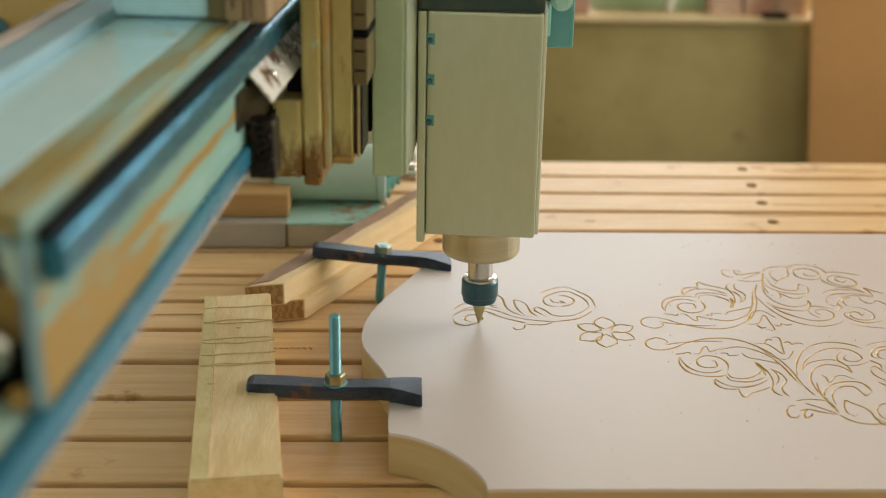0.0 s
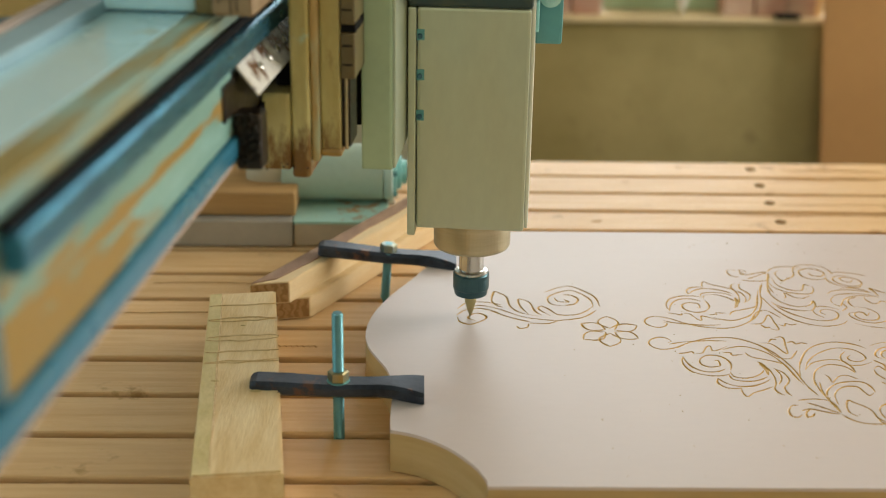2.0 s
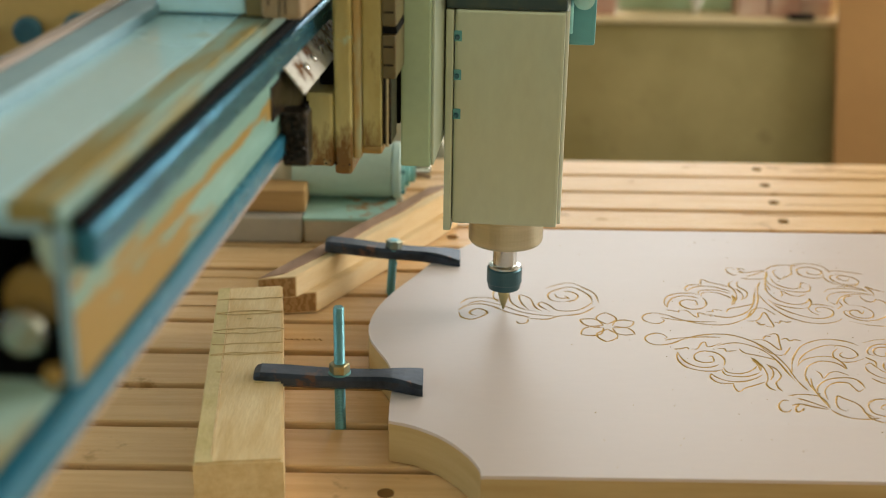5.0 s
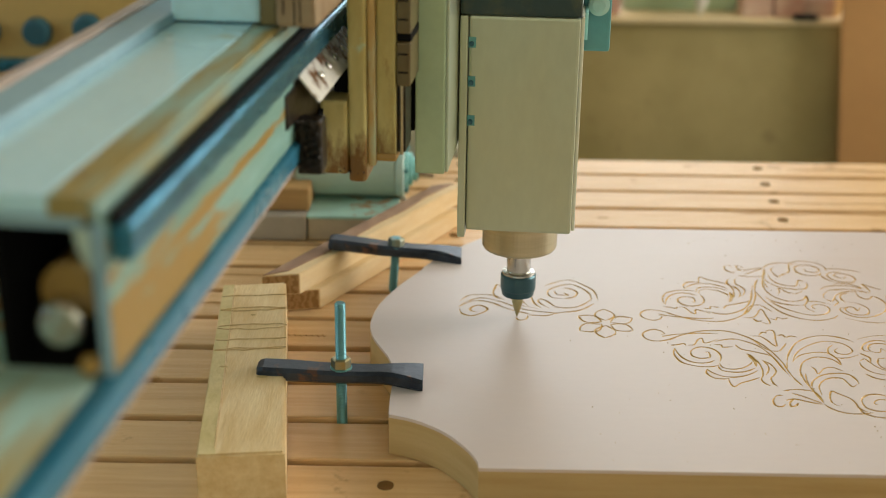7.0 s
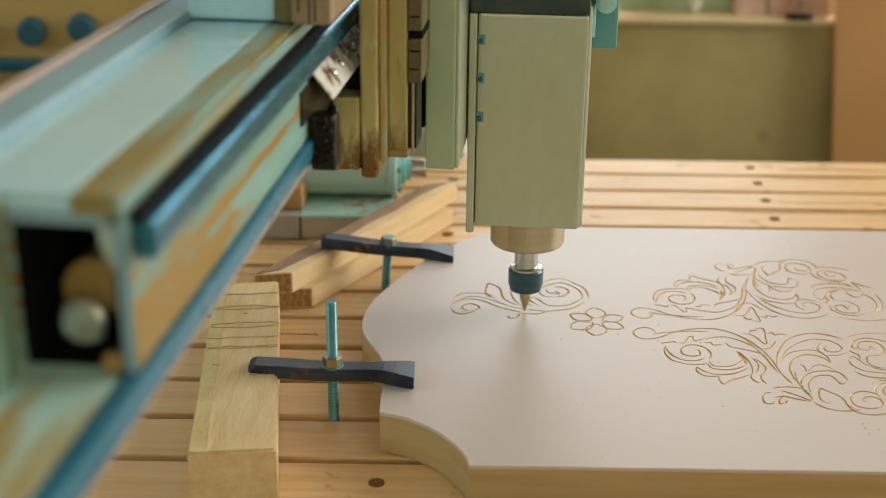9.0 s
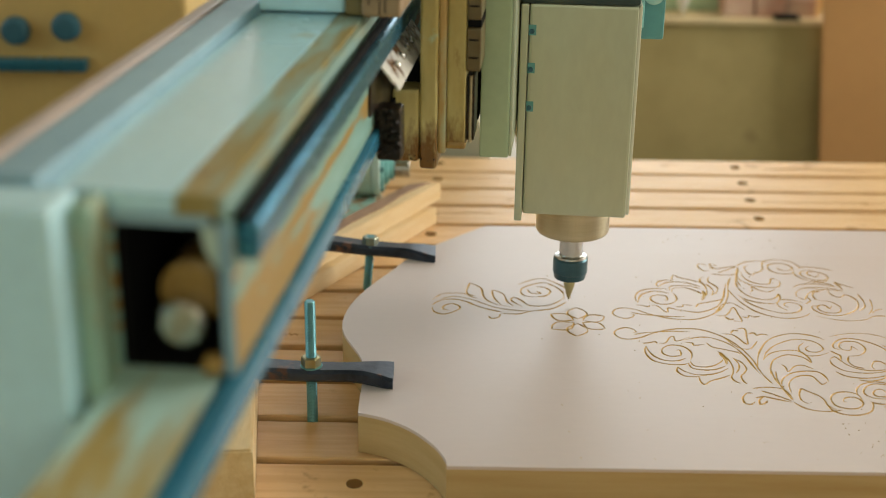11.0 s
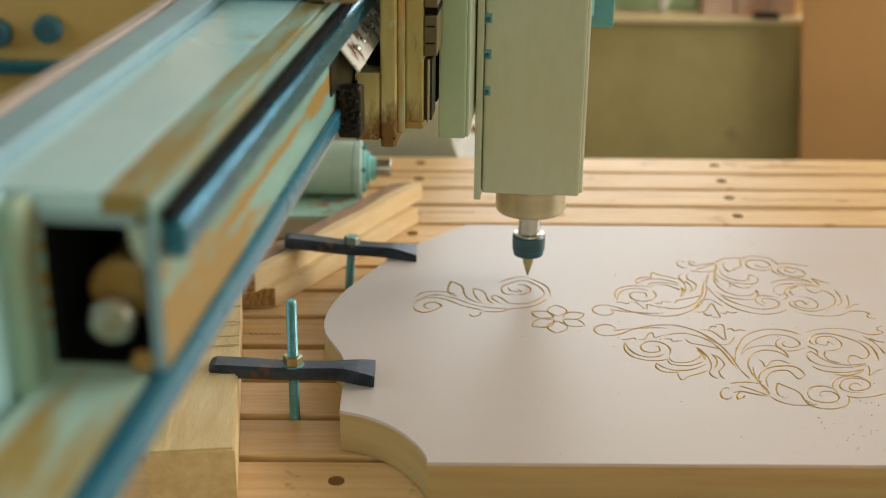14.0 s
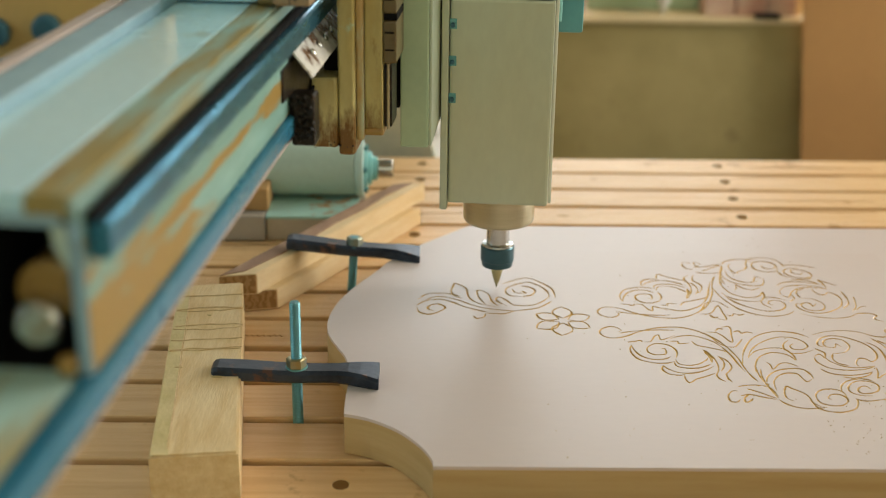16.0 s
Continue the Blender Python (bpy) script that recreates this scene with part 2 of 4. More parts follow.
YELLOWEDGE = material("yellowish_edge", (0.53, 0.39, 0.19), 0.6, second=(0.46, 0.32, 0.135), scale=5, stretch=(1.0, 1.0, 16), bump=0.08)
NUTZINC = material("worn_nut", (0.40, 0.33, 0.16), 0.35, 0.8, second=(0.25, 0.36, 0.36), scale=30, bump=0.1)
EDGE = material("pale_edge", (0.74, 0.76, 0.64), 0.35, 0.2, second=(0.68, 0.70, 0.58), scale=6, bump=0.03)
BEIGECAP = material("beige_enamel", (0.58, 0.52, 0.38), 0.4, second=(0.52, 0.46, 0.33), scale=6, bump=0.05)
FANBLACK = material("dusty_black_teal", (0.018, 0.045, 0.045), 0.5, second=(0.07, 0.085, 0.05), scale=22, low=0.48, high=0.66, bump=0.3)
TEALBEAD = material("dull_teal_bead", (0.27, 0.42, 0.37), 0.45, second=(0.36, 0.33, 0.16), scale=5, stretch=(6, 1.2, 6), low=0.46, high=0.6, bump=0.15)
CHIPPED = material("chipped_mint", (0.42, 0.66, 0.60), 0.42, second=(0.36, 0.58, 0.52), scale=8, third=(0.42, 0.20, 0.05), third_at=0.57, third_scale=20, bump=0.25)
TEAL = material("teal_enamel", (0.12, 0.36, 0.36), 0.4, second=(0.09, 0.29, 0.30), scale=8, bump=0.08)
PALEMINT = material("pale_mint", (0.52, 0.68, 0.62), 0.4, second=(0.46, 0.62, 0.57), scale=8, bump=0.05)
SADDLE = material("beige_saddle", (0.40, 0.31, 0.19), 0.5, second=(0.26, 0.17, 0.085), scale=8, stretch=(3, 3, 0.8), third=(0.12, 0.06, 0.03), third_at=0.63, third_scale=20, bump=0.2)
WANE = material("waney_edge", (0.74, 0.60, 0.30), 0.55, second=(0.60, 0.48, 0.20), scale=20, stretch=(2, 1, 2), bump=0.3)
STREAK = material("growth_streak", (0.54, 0.38, 0.15), 0.6, second=(0.64, 0.48, 0.22), scale=40, bump=0.2)
LIP = material("peeling_lip", (0.42, 0.50, 0.34), 0.5, second=(0.46, 0.31, 0.11), scale=10, stretch=(4, 4, 1), low=0.42, high=0.56, third=(0.16, 0.08, 0.03), third_at=0.66, bump=0.3)
PINKWOOD = material("pinkish_strip", (0.54, 0.42, 0.35), 0.5, second=(0.42, 0.36, 0.33), scale=8, stretch=(4, 1, 4), bump=0.1)
LEDGEBLUE = material("blue_grey_paint", (0.30, 0.47, 0.54), 0.5, second=(0.23, 0.38, 0.46), scale=6, bump=0.1)
GREASY = material("greasy_white", (0.84, 0.82, 0.76), 0.22, 0.0, second=(0.16, 0.07, 0.025), scale=38, low=0.47, high=0.60, bump=0.5, fine=90)
GREASE = material("old_grease", (0.010, 0.007, 0.004), 0.32, second=(0.07, 0.035, 0.010), scale=40, low=0.54, high=0.72, bump=0.5, spec=0.3)
TOPRUST = material("stained_top_edge", (0.33, 0.25, 0.075), 0.5, second=(0.31, 0.48, 0.42), scale=4, stretch=(9, 1.2, 9), low=0.44, high=0.58, third=(0.14, 0.07, 0.025), third_at=0.60, third_scale=14, bump=0.2)
ENDGRAIN = material("end_grain", (0.46, 0.28, 0.12), 0.7, second=(0.34, 0.19, 0.07), scale=180, rings=True, bump=0.3)
OILBROWN = material("oily_brown", (0.40, 0.25, 0.06), 0.4, second=(0.26, 0.15, 0.04), scale=25, bump=0.2)
# pale patches paint the window's reflection onto the lower rail
LOWRAIL = material("rail_pale_sheen", (0.045, 0.23, 0.36), 0.26, 0.3, second=(0.40, 0.55, 0.64), scale=3.0, stretch=(1, 1, 1), low=0.56, high=0.70, bump=0.1)
LINE = material("wavy_growth_line", (0.68, 0.47, 0.22), 0.65, second=(0.76, 0.57, 0.32), scale=60, low=0.4, high=0.6, bump=0.25)
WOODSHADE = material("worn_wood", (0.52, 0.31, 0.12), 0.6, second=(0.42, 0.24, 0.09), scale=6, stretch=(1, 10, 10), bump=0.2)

# ---- mesh helpers ----


def part(name, bm, mat, parent=None, label="", m=None, smooth=False):
    """Links a bmesh as one mesh object, under a thing or at top level."""
    me = bpy.data.meshes.new(name)
    bmesh.ops.recalc_face_normals(bm, faces=bm.faces)
    bm.to_mesh(me)
    bm.free()
    me.materials.append(mat)
    if smooth:
        for f in me.polygons:
            f.use_smooth = True
    ob = new(name, me)
    if parent:
        ob.parent = parent
    if m is not None:
        ob.matrix_basis = m
    if label:
        ob["label"] = label
    return ob


def box(x0, x1, y0, y1, z0, z1, bevel=0.001, segs=2, bm=None):
    made = bmesh.new()
    bmesh.ops.create_cube(made, size=1)
    bmesh.ops.scale(made, vec=(x1 - x0, y1 - y0, z1 - z0), verts=made.verts)
    bmesh.ops.translate(made, vec=((x0 + x1) / 2, (y0 + y1) / 2, (z0 + z1) / 2), verts=made.verts)
    if bevel:
        bmesh.ops.bevel(made, geom=made.edges[:], offset=bevel, segments=segs, affect="EDGES", profile=0.6)
    return join(bm, made)


def join(bm, made):
    if bm is None:
        return made
    me = bpy.data.meshes.new("tmp")
    made.to_mesh(me)
    made.free()
    bm.from_mesh(me)
    bpy.data.meshes.remove(me)
    return bm


def lathe(profile, segs=40, m=None, bm=None):
    """A solid turned about z from (radius, height) pairs."""
    made = bmesh.new()
    rings = []
    for r, z in profile:
        rings.append([made.verts.new((r * math.cos(a), r * math.sin(a), z)) for a in (2 * math.pi * i / segs for i in range(segs))])
    for lo, hi in zip(rings, rings[1:]):
        for i in range(segs):
            made.faces.new((lo[i], lo[(i + 1) % segs], hi[(i + 1) % segs], hi[i]))
    made.faces.new(rings[0][::-1])
    made.faces.new(rings[-1])
    if m is not None:
        bmesh.ops.transform(made, matrix=m, verts=made.verts)
    return join(bm, made)


def prism(outline, z0, z1, bevel=0.0, bm=None, m=None):
    """An outline in x, y pulled up from z0 to z1."""
    made = bmesh.new()
    lo = [made.verts.new((x, y, z0)) for x, y in outline]
    hi = [made.verts.new((x, y, z1)) for x, y in outline]
    top = made.faces.new(hi)
    made.faces.new(lo[::-1])
    for i in range(len(lo)):
        j = (i + 1) % len(lo)
        made.faces.new((lo[i], lo[j], hi[j], hi[i]))
    if bevel:
        bmesh.ops.bevel(made, geom=list(top.edges), offset=bevel, segments=2, affect="EDGES")
    if m is not None:
        bmesh.ops.transform(made, matrix=m, verts=made.verts)
    return join(bm, made)


def spline(points, steps=8, closed=False):
    """A smooth line through points (Catmull-Rom)."""
    pts = [Vector(p) for p in points]
    n = len(pts)
    out = []
    for i in range(n if closed else n - 1):
        p1, p2 = pts[i], pts[(i + 1) % n]
        p0 = pts[i - 1] if closed or i else p1
        p3 = pts[(i + 2) % n] if closed or i + 2 < n else p2
        for k in range(steps):
            u = k / steps
            out.append(0.5 * (2 * p1 + (p2 - p0) * u + (2 * p0 - 5 * p1 + 4 * p2 - p3) * u * u + (3 * p1 - p0 - 3 * p2 + p3) * u ** 3))
    if not closed:
        out.append(pts[-1])
    return out


def empty(name, m=None):
    ob = new(name)
    if m is not None:
        ob.matrix_basis = m
    return ob


X90 = Matrix.Rotation(radians(90), 4, "X")
Y90 = Matrix.Rotation(radians(90), 4, "Y")

PITCH = 0.075   # from slat to slat
TOP = 0.0397    # the board's thickness
TIPPED = Matrix(((1, 0, 0, 0), (0, 0, 1, 0), (0, 1, 0, 0), (0, 0, 0, 1)))   # an outline in x, z pulled along y
LEAN = 0.098    # the gantry beam's slope in plan, x per y
TURN = Matrix.Rotation(-math.atan(LEAN), 4, "Z")

# ---- room ----
FLOOR = -0.80


def room():
    f = part("floor", box(-3.6, 3.6, -3.4, 4.1, FLOOR - 0.1, FLOOR, 0), CONCRETE)
    tagged(f, "grey concrete workshop floor under the machine", "floor", kind="structure")
    c = part("ceiling", box(-3.6, 3.6, -3.4, 4.1, 2.4, 2.5, 0), WALLPAINT)
    tagged(c, "plain pale workshop ceiling above the machine", "ceiling", kind="structure")

    def wall(name, along, at, t, lo, hi, gap):
        """A wall with one window opening gap = (a, b, z0, z1)."""
        bm = bmesh.new()
        a, b, z0, z1 = gap
        for u0, u1, v0, v1 in ((lo, a, FLOOR, 2.4), (b, hi, FLOOR, 2.4), (a, b, FLOOR, z0), (a, b, z1, 2.4)):
            if along == "x":
                box(u0, u1, at, at + t, v0, v1, 0, bm=bm)
            else:
                box(at, at + t, u0, u1, v0, v1, 0, bm=bm)
        return tagged(part(name, bm, WALLPAINT), "pale painted workshop wall with a window-sized opening for a lamp", "wall", kind="structure")

    wall("wall_north", "x", 4.0, 0.1, -3.6, 3.6, (-0.6, 3.0, 0.6, 2.25))
    wall("wall_east", "y", 3.5, 0.1, -3.4, 4.0, (0.15, 3.3, 0.5, 2.2))
    # west and south openings are added only for the two fill lamps
    wall("wall_west", "y", -3.6, 0.1, -3.4, 4.0, (-1.7, 0.9, 0.8, 2.3))
    wall("wall_south", "x", -3.4, 0.1, -3.5, 3.5, (-0.7, 2.5, 0.4, 2.0))


room()


# ---- machine bed ----


SLATS = {}


def bed():
    bedob = empty("slatted_bed")
    tagged(bedob, "slatted pine machine bed with narrow gaps between the planks", "table")
    rng = random.Random(4)
    for n in range(-9, 12):
        y0, y1 = n * PITCH + 0.0050, (n + 1) * PITCH - 0.0050
        bm = box(-0.95, 1.60, y0 + rng.uniform(-0.0008, 0.0008), y1 + rng.uniform(-0.0008, 0.0008), -0.032, rng.uniform(-0.0009, 0.0), 0.002)
        SLATS[n] = part("slat", bm, SLAT, bedob)
    # bearers and tray are blackened so the slat gaps look shaded
    for x in (-0.6, 0.35, 1.3):
        part("bearer", box(x - 0.05, x + 0.05, -0.67, 0.9, -0.10, -0.034), DARK, bedob, "unseen bearer under the slats, black for the shade in the gaps")
    for x in (-0.85, 1.5):
        for y in (-0.6, 0.84):
            part("leg", box(x - 0.04, x + 0.04, y - 0.04, y + 0.04, FLOOR, -0.034), MINTCLEAN, bedob)
    part("under_tray", box(-0.93, 1.58, -0.67, 0.89, -0.13, -0.102), DARK, bedob, "unseen tray added under the slats, black for the gaps' shade")
    # drilled holes
    cols = [(0.539, 8), (0.544, 9), (0.549, 10), (0.554, 11), (0.103, 7), (0.105, 8), (0.107, 9), (0.112, 11), (0.046, -1), (0.110, 10)]
    for x, n in cols:
        bm = lathe([(0.0070, -0.0005), (0.0070, 0.0004)], 20)
        part("drilled_hole", bm, HOLE, SLATS[n], m=Matrix.Translation((x, (n + 0.5) * PITCH, 0)))


bed()


def knots():
    """Knots and dark streaks in the slats."""
    rng = random.Random(31)
    spots = [(0.21, 9), (0.70, 9), (0.36, 10), (0.45, 11), (0.30, 8)]
    for x, n in spots:
        a = rng.uniform(0.003, 0.006)
        bm = lathe([(a, 0.0), (a * 0.9, 0.0002), (a * 0.3, 0.0003)], 18)
        y = (n + rng.uniform(0.3, 0.7)) * PITCH
        part("knot", bm, KNOT2, SLATS[n], "pale brown knot in the pine", m=Matrix.Translation((x, y, 0.0)) @ Matrix.Diagonal((rng.uniform(1.2, 2.4), 0.8, 1, 1)))
    for n in (0, 1, 2, 3, 4, 5, 8, 9, 10, 11):
        for k in range(2):
            x0, y0 = rng.uniform(-0.28, 0.75), (n + rng.uniform(0.15, 0.85)) * PITCH
            bm = bmesh.new()
            ribbon([((x0 + 0.03 * i) * 1000, (y0 + 0.0012 * math.sin(1.3 * i + n) + rng.uniform(-0.0006, 0.0006)) * 1000) for i in range(rng.randint(4, 9))], rng.uniform(0.0005, 0.0011), bm, 0.0003)
            part("grain_streak", bm, KNOT2, SLATS[n])
    for k in range(7):
        bm = bmesh.new()
        x0 = -0.074 + 0.006 * k
        ribbon([(x0 * 1000, 252.5 + rng.uniform(-1, 1)), (x0 * 1000 + 2, 257 + rng.uniform(-1, 1)), (x0 * 1000 + 4.5, 253 + rng.uniform(-1, 1)), (x0 * 1000 + 5, 256.5)], 0.0008, bm, 0.0004)
        part("resin_mark", bm, KNOT2, SLATS[3], "brown squiggle of resin")


# ---- carved board ----
CUT_WIDE, CUT_DEEP = 0.00090, 0.0013   # a groove's half width and its depth
LEFT = [(0.1698, 0.487), (0.1166, 0.4278), (0.0877, 0.3928), (0.0605, 0.335), (0.0389, 0.290), (0.0245, 0.248), (0.0186, 0.208),
        (0.0215, 0.177), (0.0310, 0.150), (0.0412, 0.124), (0.0467, 0.092), (0.0459, 0.045), (0.0462, 0.0137)]
NOTCH = [(0.0462, 0.0137), (0.0690, 0.0047), (0.0931, -0.0140), (0.1125, -0.0405), (0.1218, -0.0620), (0.1229, -0.0735)]


FIELD = (0.1026, 0.6356, 0.0144, 0.4034)   # the carved part of the face: x0, x1, y0, y1
CELL = 0.00060


def board():
    b = empty("carved_panel")
    tagged(b, "pale thick wooden panel with shaped end and carved scrollwork", "wood panel")
    west = [(p[0], p[1]) for p in spline([Vector((x, y, 0)) for x, y in LEFT], 6)][:-1]
    south = [(p[0], p[1]) for p in spline([Vector((x, y, 0)) for x, y in NOTCH], 6)]
    outline = west + south + [(1.15, -0.0760), (1.15, 0.487)]
    # the edge is a yellower, darker wood than the top face
    part("panel_body", prism(outline, 0.0008, TOP - 0.0030), YELLOWEDGE, b, "yellowish timber edge, darker than the face")
    # the face is left open where the scrollwork is cut into it
    x0, x1, y0, y1 = FIELD
    mid = 36
    ym = west[mid][1]
    upper = west[:mid + 1] + [(x0, ym), (x0, y1), (x1, y1), (x1, ym), (1.15, ym), (1.15, 0.487)]
    lower = west[mid:] + south + [(1.15, -0.0760), (1.15, ym), (x1, ym), (x1, y0), (x0, y0), (x0, ym)]
    bm = bmesh.new()
    for ring in (upper, lower):
        bm.faces.new([bm.verts.new((x, y, TOP)) for x, y in ring])
    rim = [(bm.verts.new((x, y, TOP)), bm.verts.new((x, y, TOP - 0.0030))) for x, y in outline]
    for (a, c), (d, e) in zip(rim, rim[1:] + rim[:1]):
        bm.faces.new((a, c, e, d))
    part("panel_face", bm, BOARD, b, "pale top face")
    return b


PANEL = board()

# scrollwork drawn on the panel, in millimetres; each figure is also mirrored about the panel's axis
TENDRIL = [[(308.1, 185.6), (311.3, 188.4), (308.2, 195.1), (301.1, 197.7), (292.4, 192.0), (289.2, 183.8), (292.6, 174.6), (301.1, 170.8), (314.1, 175.0), (326.7, 184.7), (345.3, 194.5), (363.0, 197.7), (376.9, 195.2), (389.5, 186.0), (400.8, 171.6), (408.3, 153.6), (414.0, 128.5), (416.3, 101.9), (421.6, 78.6)],
    [(308.2, 181.6), (318.4, 185.8), (333.0, 188.8), (350.4, 190.6), (364.5, 189.5)],
    [(357.3, 170.7), (367.9, 176.2), (379.4, 177.8), (392.1, 170.1), (401.0, 158.6), (407.9, 138.3), (411.4, 116.2), (414.4, 98.3)],
    [(393.5, 183.4), (399.1, 171.6), (402.6, 161.2), (408.3, 153.6), (416.4, 152.4), (422.9, 161.6), (427.4, 169.6)]]
BARBS = [[(314.0, 161.9), (320.9, 163.4), (326.9, 166.1), (328.0, 162.2)],
    [(330.2, 162.2), (336.6, 163.7), (342.4, 175.6), (346.8, 178.4), (347.0, 169.1), (351.5, 169.2), (362.4, 177.4)],
    [(356.2, 164.1), (363.0, 164.2), (363.7, 159.1), (373.5, 160.6)],
    [(377.0, 164.5), (380.9, 155.6), (391.1, 150.6), (402.6, 144.5), (406.8, 140.8)]]
CRESCENT = [[(344.5, 147.1), (347.9, 147.2), (347.3, 137.1), (343.0, 134.5), (335.9, 134.3), (330.3, 140.5), (331.8, 150.7), (340.8, 158.6), (351.6, 156.2), (357.3, 147.4), (357.8, 137.3), (354.9, 127.3)],
    [(316.4, 155.5), (317.6, 144.0), (322.4, 131.6), (331.6, 124.3), (342.5, 124.6), (350.4, 129.7)],
    [(316.4, 155.5), (314.1, 146.5), (314.3, 136.4), (319.1, 124.1), (330.5, 117.0), (343.8, 116.0), (352.6, 119.9)],
    [(353.8, 123.6), (355.5, 115.0), (363.6, 111.6), (373.2, 114.2), (381.6, 121.7), (385.6, 127.9)],
    [(351.3, 118.6), (353.4, 109.0), (363.5, 105.6), (374.5, 107.0), (385.6, 114.4)]]
HUSK = [[(339.8, 111.1), (344.3, 102.8), (353.8, 95.9), (367.2, 96.2), (379.0, 102.3), (386.8, 109.6)],
    [(339.8, 111.1), (337.9, 102.7), (342.8, 93.3), (351.4, 91.2), (357.5, 92.4)],
    [(356.2, 91.3), (356.1, 82.0), (358.8, 76.3), (365.8, 83.3), (376.5, 89.3), (385.6, 95.3)]]
FEATHER = [[(384.0, 145.4), (387.4, 140.4), (389.4, 128.0), (387.4, 118.1)],
    [(384.9, 141.6), (387.4, 131.7), (387.1, 119.3)],
    [(387.5, 137.9), (391.0, 128.0), (391.9, 113.4), (390.0, 101.3), (386.5, 91.8), (388.0, 83.7), (391.8, 79.2)],
    [(396.5, 130.6), (398.8, 120.8), (397.1, 109.8), (392.4, 100.2)],
    [(395.6, 131.8), (402.0, 123.3), (404.1, 110.0), (399.9, 100.4), (396.0, 94.4), (395.7, 85.0), (397.9, 78.2)]]
TREFOIL = [[(395.2, 186.1), (405.2, 185.0), (410.4, 177.1), (413.9, 166.6), (417.2, 164.1), (419.5, 180.0), (421.8, 196.2), (419.2, 200.3), (413.4, 197.4)],
    [(405.2, 187.7), (409.4, 194.6), (413.7, 193.3)],
    [(422.6, 186.7), (428.4, 189.6), (430.6, 184.2), (436.4, 187.0), (441.5, 184.5)]]
ACANTHUS = [[(414.4, 110.2), (421.7, 138.6), (429.9, 157.9), (438.7, 172.4), (451.4, 183.3), (467.0, 189.1), (480.7, 186.7), (489.6, 181.5), (494.7, 175.0)],
    [(424.4, 128.7), (430.0, 143.8), (439.9, 158.1), (454.0, 170.1), (466.6, 175.7), (480.1, 173.3), (487.3, 164.3), (487.9, 154.0), (480.7, 147.4), (473.2, 148.5), (470.9, 154.9), (475.1, 160.1)],
    [(424.7, 129.9), (433.6, 142.6), (446.2, 149.2), (457.7, 150.8), (465.1, 147.1), (468.7, 139.6), (479.8, 139.8), (491.5, 146.4)],
    [(472.5, 167.9), (466.1, 159.9), (464.0, 149.6), (467.1, 142.1), (469.3, 133.3), (468.7, 124.7), (465.7, 132.0), (460.1, 138.1), (449.6, 140.4), (440.2, 135.2), (432.6, 126.4), (426.8, 110.4), (424.6, 98.5)],
    [(439.1, 119.2), (441.7, 114.4), (442.1, 104.8), (450.7, 115.8), (459.0, 118.3), (466.9, 111.2)]]
ACANTHUS_LEAF = [[(429.7, 64.1), (430.1, 81.1), (435.5, 92.8), (445.9, 102.4), (460.2, 106.3), (470.4, 104.1), (474.3, 94.7), (474.4, 85.4)],
    [(434.4, 61.9), (436.4, 78.9), (443.0, 90.6), (452.4, 96.7), (461.8, 95.7), (464.7, 86.4), (467.1, 79.5), (472.5, 84.2)],
    [(415.5, 110.2), (417.4, 94.8), (421.1, 80.9)],
    [(426.8, 110.4), (425.9, 92.6), (428.2, 73.1), (430.9, 56.3), (432.4, 47.5)],
    [(430.3, 104.5), (427.8, 86.8), (429.5, 67.4), (431.7, 50.8)]]
LEAF_SPRAY = [[(401.2, 69.2), (409.6, 71.6), (420.1, 71.8), (429.5, 67.4), (433.2, 50.8)],
    [(408.1, 64.8), (414.9, 60.4), (423.4, 52.9), (430.6, 46.4)],
    [(399.9, 51.3), (408.2, 53.7), (417.5, 49.5), (430.1, 44.2)],
    [(444.6, 41.3), (440.1, 47.7), (440.8, 58.7), (445.2, 70.0), (449.8, 65.6), (457.9, 56.8), (460.8, 48.1), (461.0, 39.4), (466.3, 31.0)],
    [(432.1, 44.3), (437.1, 35.8), (445.7, 29.5), (457.8, 27.6), (471.1, 30.0)]]
SMALL_SCROLLS = [[(398.8, 60.1), (393.6, 60.0), (388.1, 51.1), (388.1, 41.3), (393.2, 39.2), (397.2, 43.6)],
    [(406.4, 52.5), (402.1, 47.0), (401.4, 39.4), (406.0, 41.6), (409.0, 46.0)],
    [(479.4, 45.1), (477.3, 48.4), (481.4, 53.9), (488.5, 55.2), (493.6, 49.8), (493.4, 42.2), (486.6, 34.5), (477.1, 33.3), (468.4, 38.5), (466.9, 48.2), (469.3, 57.0), (476.4, 63.8), (486.1, 65.1), (493.9, 59.7), (494.8, 48.7)],
    [(461.0, 39.4), (463.2, 28.8), (471.5, 22.6), (483.9, 21.8), (495.9, 28.3), (502.0, 40.2), (502.4, 46.7)]]
TWIN_SCROLLS = [[(521.2, 65.8), (518.2, 71.4), (512.3, 69.0), (508.6, 62.2), (512.2, 56.7), (520.3, 58.0), (527.8, 63.7), (530.5, 73.9), (524.8, 80.6), (514.5, 81.6), (505.9, 75.7), (501.1, 66.5), (501.9, 58.7), (508.5, 53.3), (518.6, 52.4)],
    [(493.4, 59.7), (496.1, 71.0), (503.0, 80.2), (512.9, 85.0), (523.5, 85.2), (529.7, 79.6)],
    [(501.4, 46.6), (510.3, 42.5), (526.8, 46.0), (538.9, 51.7)]]
